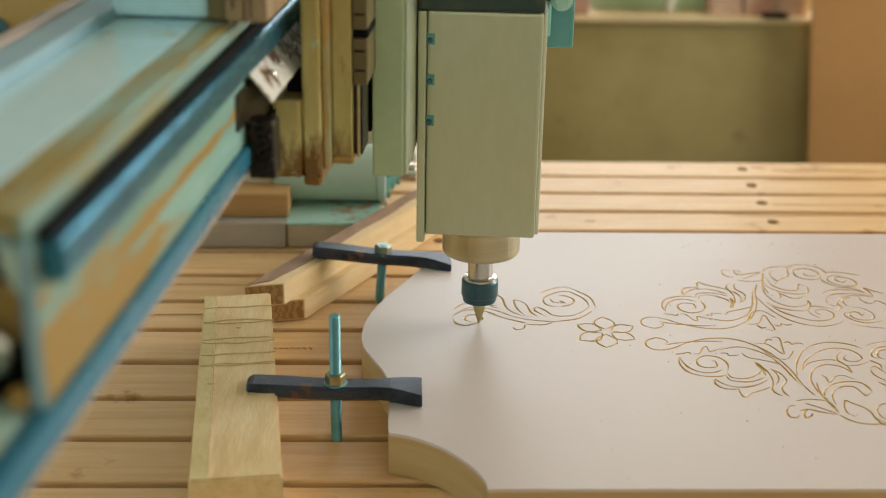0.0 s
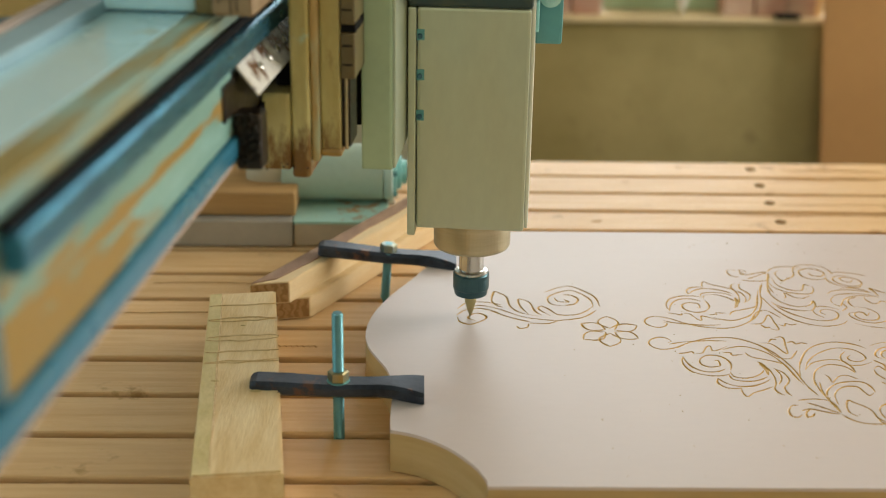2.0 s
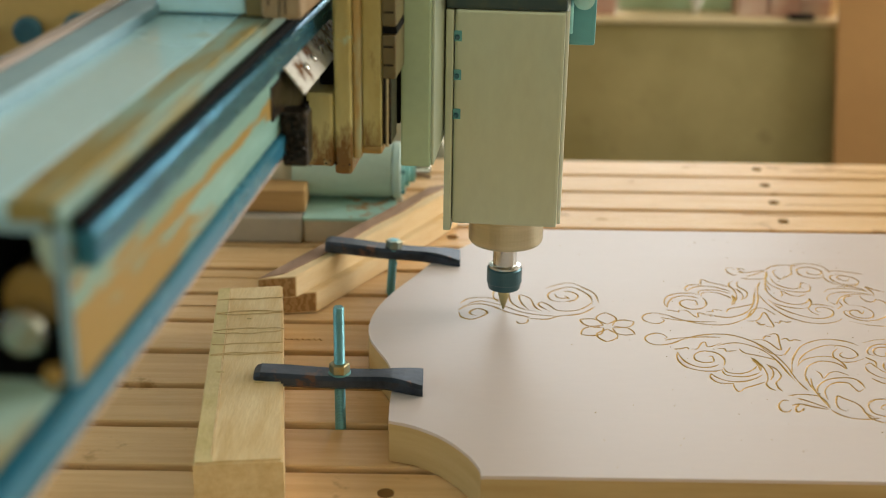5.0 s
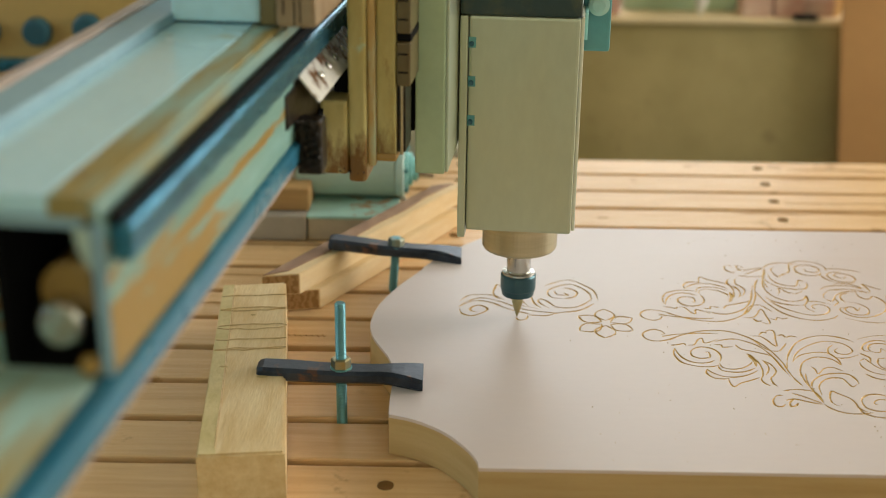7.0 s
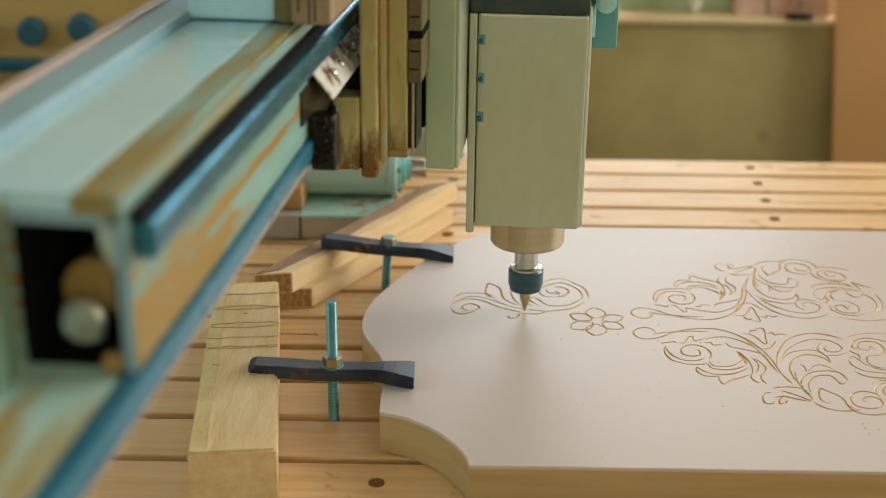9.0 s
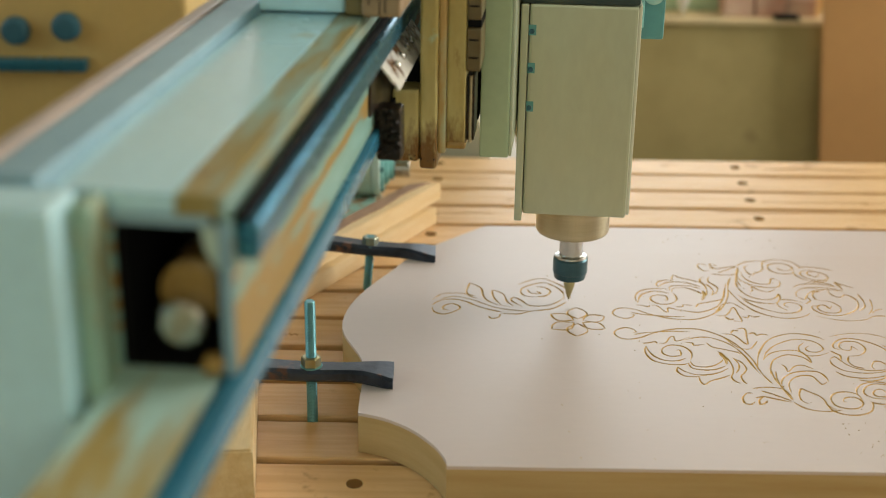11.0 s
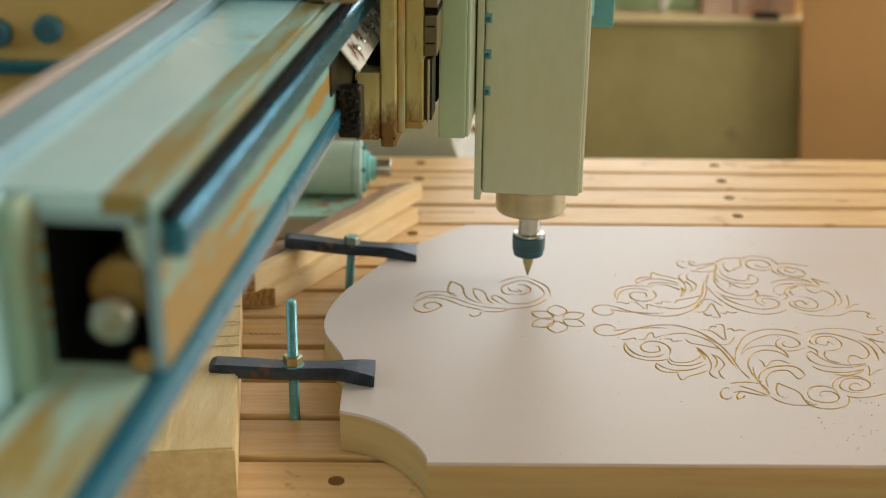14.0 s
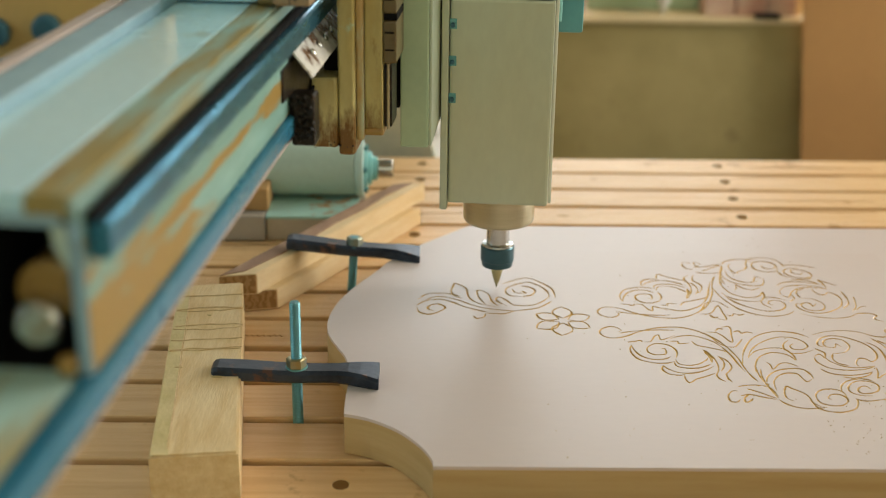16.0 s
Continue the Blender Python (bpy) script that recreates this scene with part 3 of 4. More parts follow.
GREAT_SCROLL = [[(521.2, 153.4), (517.8, 161.0), (514.5, 153.2), (508.3, 153.1), (505.1, 159.5), (508.7, 168.7), (516.7, 172.8), (526.1, 170.4), (529.8, 160.0), (527.7, 150.9), (520.0, 141.9), (508.2, 139.1)],
    [(507.0, 154.4), (500.6, 155.5), (500.0, 163.3), (506.8, 173.9), (517.4, 179.4), (529.2, 177.0), (540.6, 168.0), (548.3, 156.5), (550.8, 141.3), (547.3, 128.7), (540.5, 122.4), (535.8, 128.5), (529.7, 128.4), (524.6, 118.5), (525.1, 111.2)],
    [(494.2, 150.2), (497.8, 145.2), (500.8, 140.2), (498.6, 130.2)],
    [(488.8, 132.5), (494.6, 137.6), (498.0, 130.2), (501.8, 120.4), (510.2, 112.1), (522.7, 108.8), (540.1, 112.7)]]
SCROLL_LEAVES = [[(488.1, 130.0), (488.2, 120.2), (495.7, 108.2), (510.5, 103.7), (527.0, 105.2), (539.7, 111.5)],
    [(507.9, 137.9), (505.0, 127.9), (507.7, 118.1), (516.0, 113.4)],
    [(486.9, 105.6), (495.0, 96.3), (510.0, 93.1), (524.1, 95.7), (534.2, 100.6)],
    [(534.2, 100.6), (526.8, 92.3), (513.6, 87.3), (503.6, 89.5)]]
CREST = [[(501.0, 181.7), (515.5, 188.8), (533.5, 191.9), (549.6, 188.2), (561.0, 179.0), (572.0, 177.9), (579.5, 183.4), (576.1, 188.7), (577.2, 194.2), (583.2, 198.4)],
    [(548.3, 165.6), (555.9, 154.1), (557.3, 137.6), (554.6, 119.1)],
    [(556.5, 173.6), (562.5, 160.7), (564.9, 144.1), (565.0, 134.1)],
    [(540.6, 109.1), (539.2, 99.6), (535.4, 87.8), (543.0, 94.9), (553.4, 102.2)],
    [(560.9, 169.8), (566.9, 162.1), (573.3, 159.6)]]
LEFT_SCROLL = [[(200.1, 305.7), (216.2, 318.8), (228.8, 322.3), (240.4, 311.2), (251.3, 294.0), (253.4, 269.4)],
    [(246.0, 266.3), (246.3, 284.6), (239.6, 300.1), (228.1, 311.0), (215.5, 306.0), (203.8, 294.8), (202.0, 282.3), (207.5, 273.3), (219.4, 271.9)],
    [(219.4, 299.7), (227.2, 298.3), (233.3, 289.0), (228.8, 276.6), (218.2, 271.9)],
    [(209.1, 291.7), (212.3, 282.5), (223.0, 281.1), (218.6, 287.2)],
    [(108.7, 262.6), (117.5, 276.4), (129.6, 279.6), (141.6, 278.3), (152.9, 272.4)],
    [(111.1, 256.7), (129.5, 270.5), (150.3, 261.8), (173.5, 243.0), (196.7, 236.1), (208.9, 234.8)],
    [(107.8, 242.0), (110.3, 230.5), (120.7, 224.9), (133.5, 235.1), (136.5, 243.9), (129.5, 251.1), (121.8, 248.0), (118.9, 239.2), (125.4, 233.6)]]
LEFT_LEAVES = [[(154.6, 266.4), (147.5, 272.3), (144.1, 284.5), (146.7, 301.7), (149.2, 306.5), (159.4, 294.0), (161.3, 274.0), (165.2, 262.0), (173.8, 251.8), (188.9, 244.7)],
    [(179.1, 250.4), (173.1, 266.7), (171.2, 281.8), (173.2, 288.0), (182.5, 279.0), (185.9, 259.4), (191.9, 247.6)],
    [(200.7, 246.3), (191.9, 259.5), (190.4, 265.4), (194.2, 270.0), (201.0, 262.6), (209.1, 249.4), (226.9, 249.6), (239.5, 260.2), (247.8, 273.9)],
    [(178.9, 228.6), (196.3, 227.5), (208.9, 234.8), (232.3, 242.4), (248.5, 260.3)],
    [(165.3, 221.3), (168.6, 215.8), (175.6, 218.7), (177.6, 227.2)],
    [(141.4, 258.7), (158.8, 242.8), (179.0, 231.5)],
    [(107.7, 247.8), (117.6, 259.8), (132.5, 263.0), (150.2, 252.9)]]


def ribbon(points, width, bm, z=TOP + 0.0004):
    """A carved line of that width along the points, tapered at both ends."""
    line = spline([Vector((x / 1000, y / 1000, 0)) for x, y in points], 7)
    n = len(line)
    rows = []
    for i, p in enumerate(line):
        along = (line[min(i + 1, n - 1)] - line[max(i - 1, 0)]).normalized()
        side = Vector((-along.y, along.x, 0))
        w = width * (0.45 + 0.55 * math.sin(math.pi * i / (n - 1)) ** 0.7 + 0.22 * noise.noise(p * 160))
        # ragged lips stand a little proud on both sides of the cut
        lip = min(0.0003, 0.3 * w)
        rows.append([bm.verts.new((p.x + side.x * s * w, p.y + side.y * s * w, z + h)) for s, h in ((0.62, -0.0003), (0.45, lip), (0.0, 0.0), (-0.45, lip), (-0.62, -0.0003))])
    for lo, hi in zip(rows, rows[1:]):
        for k in range(4):
            bm.faces.new((lo[k], hi[k], hi[k + 1], lo[k + 1]))


def scrollwork():
    """The panel's face with V-shaped grooves cut along the strokes, burred at their lips."""
    strokes = []
    for figure in (TENDRIL, BARBS, CRESCENT, HUSK, FEATHER, TREFOIL, ACANTHUS, ACANTHUS_LEAF, LEAF_SPRAY, SMALL_SCROLLS, TWIN_SCROLLS, GREAT_SCROLL, SCROLL_LEAVES, CREST):
        for s in figure:
            strokes.append(s)
            strokes.append([(0.9879 * x -0.1033 * y +26.7, -0.0170 * x -0.9714 * y +417.4) for x, y in s])
    strokes += LEFT_SCROLL + LEFT_LEAVES
    # six-petalled flower
    for px, py in ((284, 224.5), (281, 194), (251, 176), (227.5, 192), (229.5, 228), (257, 246)):
        d = Vector((px - 255.9, py - 211.4))
        s = Vector((-d.y, d.x)) * 0.27
        o = Vector((255.9, 211.4)) + d * 0.16
        for sign in (1, -1):
            strokes.append([tuple(o), tuple(o + d * 0.32 + s * sign), tuple(o + d * 0.60 + s * sign * 0.85), (px, py)])
    x0, x1, y0, y1 = FIELD
    nx, ny = round((x1 - x0) / CELL), round((y1 - y0) / CELL)
    xs, ys = np.linspace(x0, x1, nx + 1), np.linspace(y0, y1, ny + 1)
    depth, burr = np.zeros((ny + 1, nx + 1)), np.zeros((ny + 1, nx + 1))
    for s in strokes:
        line = spline([Vector((x / 1000, y / 1000, 0)) for x, y in s], 30)
        n = len(line)
        for k, p in enumerate(line):
            taper = min(1.0, 0.45 + 4.0 * min(k, n - 1 - k) / n)
            bite = taper * (1.0 + 0.45 * noise.noise(p * 55) + 0.25 * noise.noise(p * 240))
            w = CUT_WIDE * max(0.55, bite)
            i0, i1 = np.searchsorted(xs, (p.x - 2 * w, p.x + 2 * w))
            j0, j1 = np.searchsorted(ys, (p.y - 2 * w, p.y + 2 * w))
            if i1 - i0 < 2 or j1 - j0 < 2:
                continue
            d = np.hypot(xs[i0:i1][None, :] - p.x, ys[j0:j1][:, None] - p.y) / w
            here = depth[j0:j1, i0:i1]
            np.maximum(here, CUT_DEEP * max(0.4, bite) * np.clip(1.15 - d, 0, 1), out=here)
            lip = burr[j0:j1, i0:i1]
            np.maximum(lip, 0.00016 * (1 + noise.noise(p * 900)) * np.clip(1 - abs(d - 1.35) / 0.45, 0, 1), out=lip)
    z = TOP - depth + np.where(depth > 0, 0, burr)
    z[0, :] = z[-1, :] = z[:, 0] = z[:, -1] = TOP
    gx, gy = np.meshgrid(xs, ys)
    co = np.stack((gx, gy, z), -1).astype(np.float32)
    idx = np.arange((ny + 1) * (nx + 1)).reshape(ny + 1, nx + 1)
    quads = np.stack((idx[:-1, :-1], idx[:-1, 1:], idx[1:, 1:], idx[1:, :-1]), -1).reshape(-1, 4)
    me = bpy.data.meshes.new("carved_field")
    me.vertices.add(idx.size)
    me.vertices.foreach_set("co", co.ravel())
    me.loops.add(quads.size)
    me.loops.foreach_set("vertex_index", quads.ravel().astype(np.int32))
    me.polygons.add(len(quads))
    me.polygons.foreach_set("loop_start", np.arange(0, quads.size, 4, dtype=np.int32))
    me.update(calc_edges=True)
    me.materials.append(CARVED)
    field = new("carved_field", me)
    field.parent = PANEL
    field["label"] = "ochre scrollwork grooves cut through the pale face"


scrollwork()
knots()


def sawdust():
    """Fine chips on the panel."""
    rng = random.Random(17)
    verts, faces = [], []
    for k in range(260):
        x, y = (rng.uniform(0.46, 0.62), rng.uniform(-0.06, 0.06)) if k < 90 else (rng.gauss(0.40, 0.16), rng.uniform(-0.06, 0.47))
        if x < 0.2 or x > 1.1:
            continue
        s, a, i = rng.uniform(0.0003, 0.0009), rng.uniform(0, 6.28), len(verts)
        for j in range(3):
            verts.append((x + s * math.cos(a + 2.1 * j), y + s * math.sin(a + 2.1 * j), TOP + 0.0003))
        verts.append((x, y, TOP + 0.0003 + s))
        faces += [(i, i + 1, i + 3), (i + 1, i + 2, i + 3), (i + 2, i, i + 3)]
    me = bpy.data.meshes.new("sawdust")
    me.from_pydata(verts, [], faces)
    me.materials.append(STREAK)
    tagged(new("sawdust", me), "fine pale wood chips scattered on the carved panel", "sawdust", kind="stuff")


sawdust()


# ---- timbers and clamps ----


def packing_plank():
    corners = [(-0.1035, -0.078), (-0.033, -0.070), (-0.076, 0.282), (-0.141, 0.270)]
    bm = prism(corners, 0.0008, 0.050, 0.002)
    p = tagged(part("packing_plank", bm, PLANK), "rough yellow pine packing plank lying on the slats under a clamp", "plank")
    part("wane_edge", prism([(-0.1026, -0.0765), (-0.0885, -0.0755), (-0.1290, 0.2715), (-0.1400, 0.2695)], 0.0499, 0.0503, 0), WANE, p, "greenish waney edge of the plank")
    rng = random.Random(21)
    for y, w, gap in ((0.240, 0.0014, 0.0), (0.206, 0.0013, 0.007), (0.164, 0.0016, 0.012), (0.135, 0.0018, 0.0), (0.114, 0.0011, 0.004)):
        x0 = -0.1035 - 0.0375 * (y + 0.078) / 0.348 + 0.002
        for side in ((0.0,) if gap == 0 else (-1.0, 1.0)):
            bm = bmesh.new()
            ribbon([((x0 + 0.066 * k / 7) * 1000, (y + rng.uniform(-0.0012, 0.0012) + 0.008 * k / 7 + side * gap / 2 * math.sin(math.pi * (0.12 + 0.76 * k / 7))) * 1000) for k in range(8)], w, bm, 0.0505)
            part("growth_streak", bm, LINE, p, "wavy brown growth streak")
    for x, y, a in ((-0.070, 0.062, 0.0032), (-0.062, 0.094, 0.0022), (-0.108, 0.080, 0.0026), (-0.098, 0.196, 0.0016)):
        part("knot", lathe([(a, 0.0), (a * 0.8, 0.0004), (a * 0.3, 0.0006)], 14), STREAK, p, "small brown knot", m=Matrix.Translation((x, y, 0.0500)) @ Matrix.Diagonal((1.6, 0.8, 1, 1)))
    bm = bmesh.new()
    ribbon([(-141.0 + 37.0 * k / 9 + rng.uniform(-0.6, 0.6) + 14, 262 - 36.5 * k) for k in range(10)], 0.0016, bm, 0.0503)
    part("wane_line", bm, LINE, p, "brown line along the waney edge")


packing_plank()


def rebated_timber():
    t = empty("rebated_timber")
    tagged(t, "rebated offcut timber with a bark edge lying skew on the slats", "timber")
    d = Vector((0.4926, 0.8702, 0))
    a, c = Vector((-0.1050, 0.3035, 0)), Vector((-0.0650, 0.3115, 0))
    far = 0.365
    up = [a, c, c + d * far, a + d * (far - 0.004)]
    part("upper_half", prism([(p.x, p.y) for p in up], 0.0236, 0.047, 0.0012), BEAMWOOD, t)
    rng = random.Random(8)
    inner = [c + d * s + Vector((-0.010 - 0.006 * rng.random(), 0.003, 0)) for s in (0.36, 0.30, 0.24, 0.18, 0.12, 0.06, 0.004)]
    edge = [a + Vector((0.0015, 0.001, 0)), a + Vector((0.0015, 0.001, 0)) + d * (far - 0.008)]
    part("bark_edge", prism([(p.x, p.y) for p in edge + inner], 0.0466, 0.0482, 0.0004), BARK, t, "dark bark left on the top face")
    e, g = Vector((-0.0900, 0.3160, 0)), Vector((-0.0450, 0.3255, 0))
    low = [e, g, g + d * (far - 0.05), e + d * (far - 0.06)]
    part("lower_half", prism([(p.x, p.y) for p in low], 0.0008, 0.0234, 0.0012), BEAMWOOD, t)
    for p, q, z0, z1 in ((a, c, 0.0246, 0.0460), (e, g, 0.0018, 0.0224)):
        face = [p - d * 0.0006 + (q - p) * 0.03, q - d * 0.0006 - (q - p) * 0.03, q + d * 0.001 - (q - p) * 0.03, p + d * 0.001 + (q - p) * 0.03]
        part("end_grain", prism([(v.x, v.y) for v in face], z0, z1, 0), ENDGRAIN, t, "brown end grain with growth rings")


rebated_timber()


def clamp(m, rod_top, rod_low, nut_at):
    """A forged strap clamp along x round its bolt at the origin; heights are over the bed."""
    c = empty("strap_clamp", m)
    bm = bmesh.new()
    stations = [(-0.0760, 0.0500, 0.0050, 0.0085), (-0.0740, 0.0505, 0.0062, 0.0108), (-0.070, 0.0508, 0.0066, 0.0120), (-0.045, 0.0500, 0.0064, 0.0122), (-0.020, 0.0485, 0.0062, 0.0118),
                (0.0, 0.0478, 0.0060, 0.0116), (0.020, 0.0478, 0.0060, 0.0110), (0.035, 0.0478, 0.0062, 0.0108), (0.047, 0.0475, 0.0066, 0.0125), (0.058, 0.0466, 0.0066, 0.0155), (0.068, 0.0455, 0.0062, 0.0185), (0.0745, 0.0450, 0.0055, 0.0200)]
    rings = []
    for x, z, hz, hy in stations:
        cut = 0.003
        shape = [(-hy, -hz + cut), (-hy + cut, -hz), (hy - cut, -hz), (hy, -hz + cut), (hy, hz - cut), (hy - cut, hz), (-hy + cut, hz), (-hy, hz - cut)]
        rings.append([bm.verts.new((x, y, z + v)) for y, v in shape])
    for lo, hi in zip(rings, rings[1:]):
        for i in range(8):
            bm.faces.new((lo[i], lo[(i + 1) % 8], hi[(i + 1) % 8], hi[i]))
    bm.faces.new(rings[0][::-1])
    bm.faces.new(rings[-1])
    part("strap", bm, BLACKSTEEL, c, "black forged steel strap with a flared toe")
    thread = [(0.0050 if k % 2 else 0.0045, rod_low + 0.00075 * k) for k in range(int((rod_top - rod_low) / 0.00075))]
    part("bolt", lathe(thread + [(0.0040, rod_top)], 16), ZINC, c, "blue-grey zinc threaded bolt")
    nut = part("nut", lathe([(0.0088, nut_at), (0.0092, nut_at + 0.001), (0.0092, nut_at + 0.008), (0.0080, nut_at + 0.009)], 6), NUTZINC, c, "worn hexagon nut")
    part("washer", lathe([(0.0098, nut_at - 0.0012), (0.0102, nut_at - 0.0009), (0.0102, nut_at - 0.0003), (0.0098, nut_at)], 28), ZINC, nut)
    tagged(c, "black steel strap clamp on a threaded bolt holding the panel down", "clamp", "clamps on the panel")
    return c


clamp(pose(0.0, 0.075, 0.0), 0.118, -0.06, 0.0545)
clamp(pose(0.0325, 0.384, 0.001, 0, 4.0, 0), 0.0625, -0.06, 0.0530)


# ---- gantry ----


def gantry():
    g = empty("gantry_beam")
    tagged(g, "mint-painted steel gantry beam with rust stains, linear rails and an open end", "machine gantry")
    near, far = -0.588, 0.80
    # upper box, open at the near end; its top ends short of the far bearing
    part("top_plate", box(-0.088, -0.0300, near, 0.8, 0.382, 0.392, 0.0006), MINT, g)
    part("edge_bead", box(-0.0096, -0.0062, near, 0.8, 0.380, 0.3895, 0.0008), TEALBEAD, g, "dull teal bead along the rail")
    part("top_edge", box(-0.0298, -0.0098, near, 0.8, 0.380, 0.3915, 0.0006), TOPRUST, g, "ochre rust-stained edge of the top plate")
    part("back_plate", box(-0.088, -0.082, near, 0.3, 0.3035, 0.3815, 0.001), MINT, g)
    part("inner_web", box(-0.0815, -0.060, near, 0.3, 0.3035, 0.3815, 0.002), RUSTMINT, g, "mint end block beside the open cavity")
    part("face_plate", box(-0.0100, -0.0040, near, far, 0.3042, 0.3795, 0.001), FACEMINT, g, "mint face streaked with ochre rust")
    # black surfaces put the hollow beam end's shade into colour
    part("cavity_floor", box(-0.0597, -0.0102, near + 0.004, 0.3, 0.3032, 0.3048, 0), DARK, g, "floor of the open beam end, black for the shade inside")
    part("cavity_back", box(-0.0597, -0.0102, near + 0.095, near + 0.10, 0.3050, 0.3815, 0), DARK, g, "inside of the open beam end, its shade put into black")
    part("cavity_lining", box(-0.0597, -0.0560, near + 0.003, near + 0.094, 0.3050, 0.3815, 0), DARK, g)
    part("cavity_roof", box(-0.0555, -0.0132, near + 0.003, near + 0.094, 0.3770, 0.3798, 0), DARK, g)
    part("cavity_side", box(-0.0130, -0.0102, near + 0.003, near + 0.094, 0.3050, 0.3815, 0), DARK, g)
    part("screw_nut", lathe([(0.0125, 0), (0.0160, 0.001), (0.0160, 0.028)], 32, Matrix.Translation((-0.0295, near + 0.018, 0.336)) @ X90.inverted()), OILBROWN, g, "greasy brown screw bearing")
    part("screw_end", lathe([(0.0095, 0), (0.0120, 0.002), (0.0120, 0.05)], 28, Matrix.Translation((-0.032, near + 0.004, 0.3245)) @ X90.inverted()), SHINE, g, "bright steel ball screw end")
    part("end_corner", prism([(-0.0180, 0.3768), (-0.0101, 0.3768), (-0.0101, 0.3560), (-0.0132, 0.3600), (-0.0162, 0.3660)], near - 0.002, near + 0.012, 0, m=TIPPED), GREYMINT, g, "painted corner web of the beam end")
    for x, z in ((-0.0150, 0.3100), (-0.0660, 0.3835), (-0.0660, 0.3110)):
        part("end_bolt", lathe([(0.0055, 0), (0.0055, 0.005), (0.0035, 0.007)], 6, Matrix.Translation((x, near - 0.001, z)) @ X90), OILBROWN, g, "rusty bolt head")
    part("end_lip", box(-0.0600, -0.0135, near - 0.003, near + 0.003, 0.3772, 0.3818, 0.001), LEDGEBLUE, g, "blue-grey lip over the open end")
    part("end_cheek", box(-0.0100, -0.0042, near - 0.003, near - 0.0005, 0.3042, 0.3795, 0.0008), LEDGEBLUE, g, "blue-grey edge of the open end")
    # support plate beyond the bed that carries the far end
    part("far_end_plate", prism([(-0.26, -0.20), (0.091, -0.20), (-0.090, 0.334), (-0.26, 0.334)], 0.812, 0.830, 0, m=TIPPED), ENDPLATE, g, "beige-green painted support plate with a slanting edge")
    bm = bmesh.new()
    rib = [[bm.verts.new((x + dx, v, z)) for dx, v in ((0, 0.832), (0.040, 0.880), (0.040, 0.886), (0, 0.838))] for x, z in ((0.089, -0.20), (-0.092, 0.334))]
    bm.faces.new(rib[0]), bm.faces.new(rib[1][::-1])
    for i in range(4):
        bm.faces.new((rib[0][i], rib[0][(i + 1) % 4], rib[1][(i + 1) % 4], rib[1][i]))
    part("plate_rib", bm, WHITE, g, "white slanting rib behind the support plate")
    part("rib_clip", box(0.048, 0.064, 0.840, 0.850, 0.012, 0.024, 0.003), CARD, g, "small orange clip")
    # lower flange, longer than the box
    part("lower_flange", box(-0.062, -0.0122, -1.0, far, 0.2905, 0.3030, 0.0015), RUST, g, "mint and ochre stained lower flange")
    part("upper_rail", box(-0.0038, 0.0072, near + 0.004, far, 0.3590, 0.3775, 0.004, 3), RAILSTEEL, g, "blue-black oiled linear rail")
    part("rail_cap", box(-0.0036, 0.0016, near + 0.004, far, 0.3796, 0.3826, 0.0012), DARK, g, "black rubber rail cover")
    part("rail_neck", box(-0.0038, 0.0012, near + 0.004, far, 0.3777, 0.3794, 0), DARK, g)
    part("lower_rail", box(-0.0120, 0.0005, -1.0, far, 0.2880, 0.3035, 0.003), LOWRAIL, g, "blue lower linear rail with a painted pale sheen")
    part("rail_strip", box(-0.0240, -0.0035, -1.0, far, 0.2805, 0.2878, 0.002), PINKWOOD, g, "pale pinkish strip under the lower rail")
    part("cable_ledge", box(-0.114, -0.0885, near - 0.01, 0.8, 0.380, 0.400, 0.002), LEDGEBLUE, g, "blue-grey steel ledge behind the beam")
    part("ledge_rim", box(-0.125, -0.1145, near - 0.01, 0.8, 0.380, 0.402, 0.002), PINKWOOD, g, "pinkish rim of the ledge")
    part("end_column", box(-0.260, -0.0690, near - 0.045, near - 0.012, 0.05, 0.397, 0.004), MINT, g)
    part("end_gusset", box(-0.0688, -0.0590, near - 0.026, near - 0.005, 0.26, 0.393, 0.003), GUSSET, g, "end column gusset, green-brown for the shade of the recess")
    return g


GANTRY = gantry()


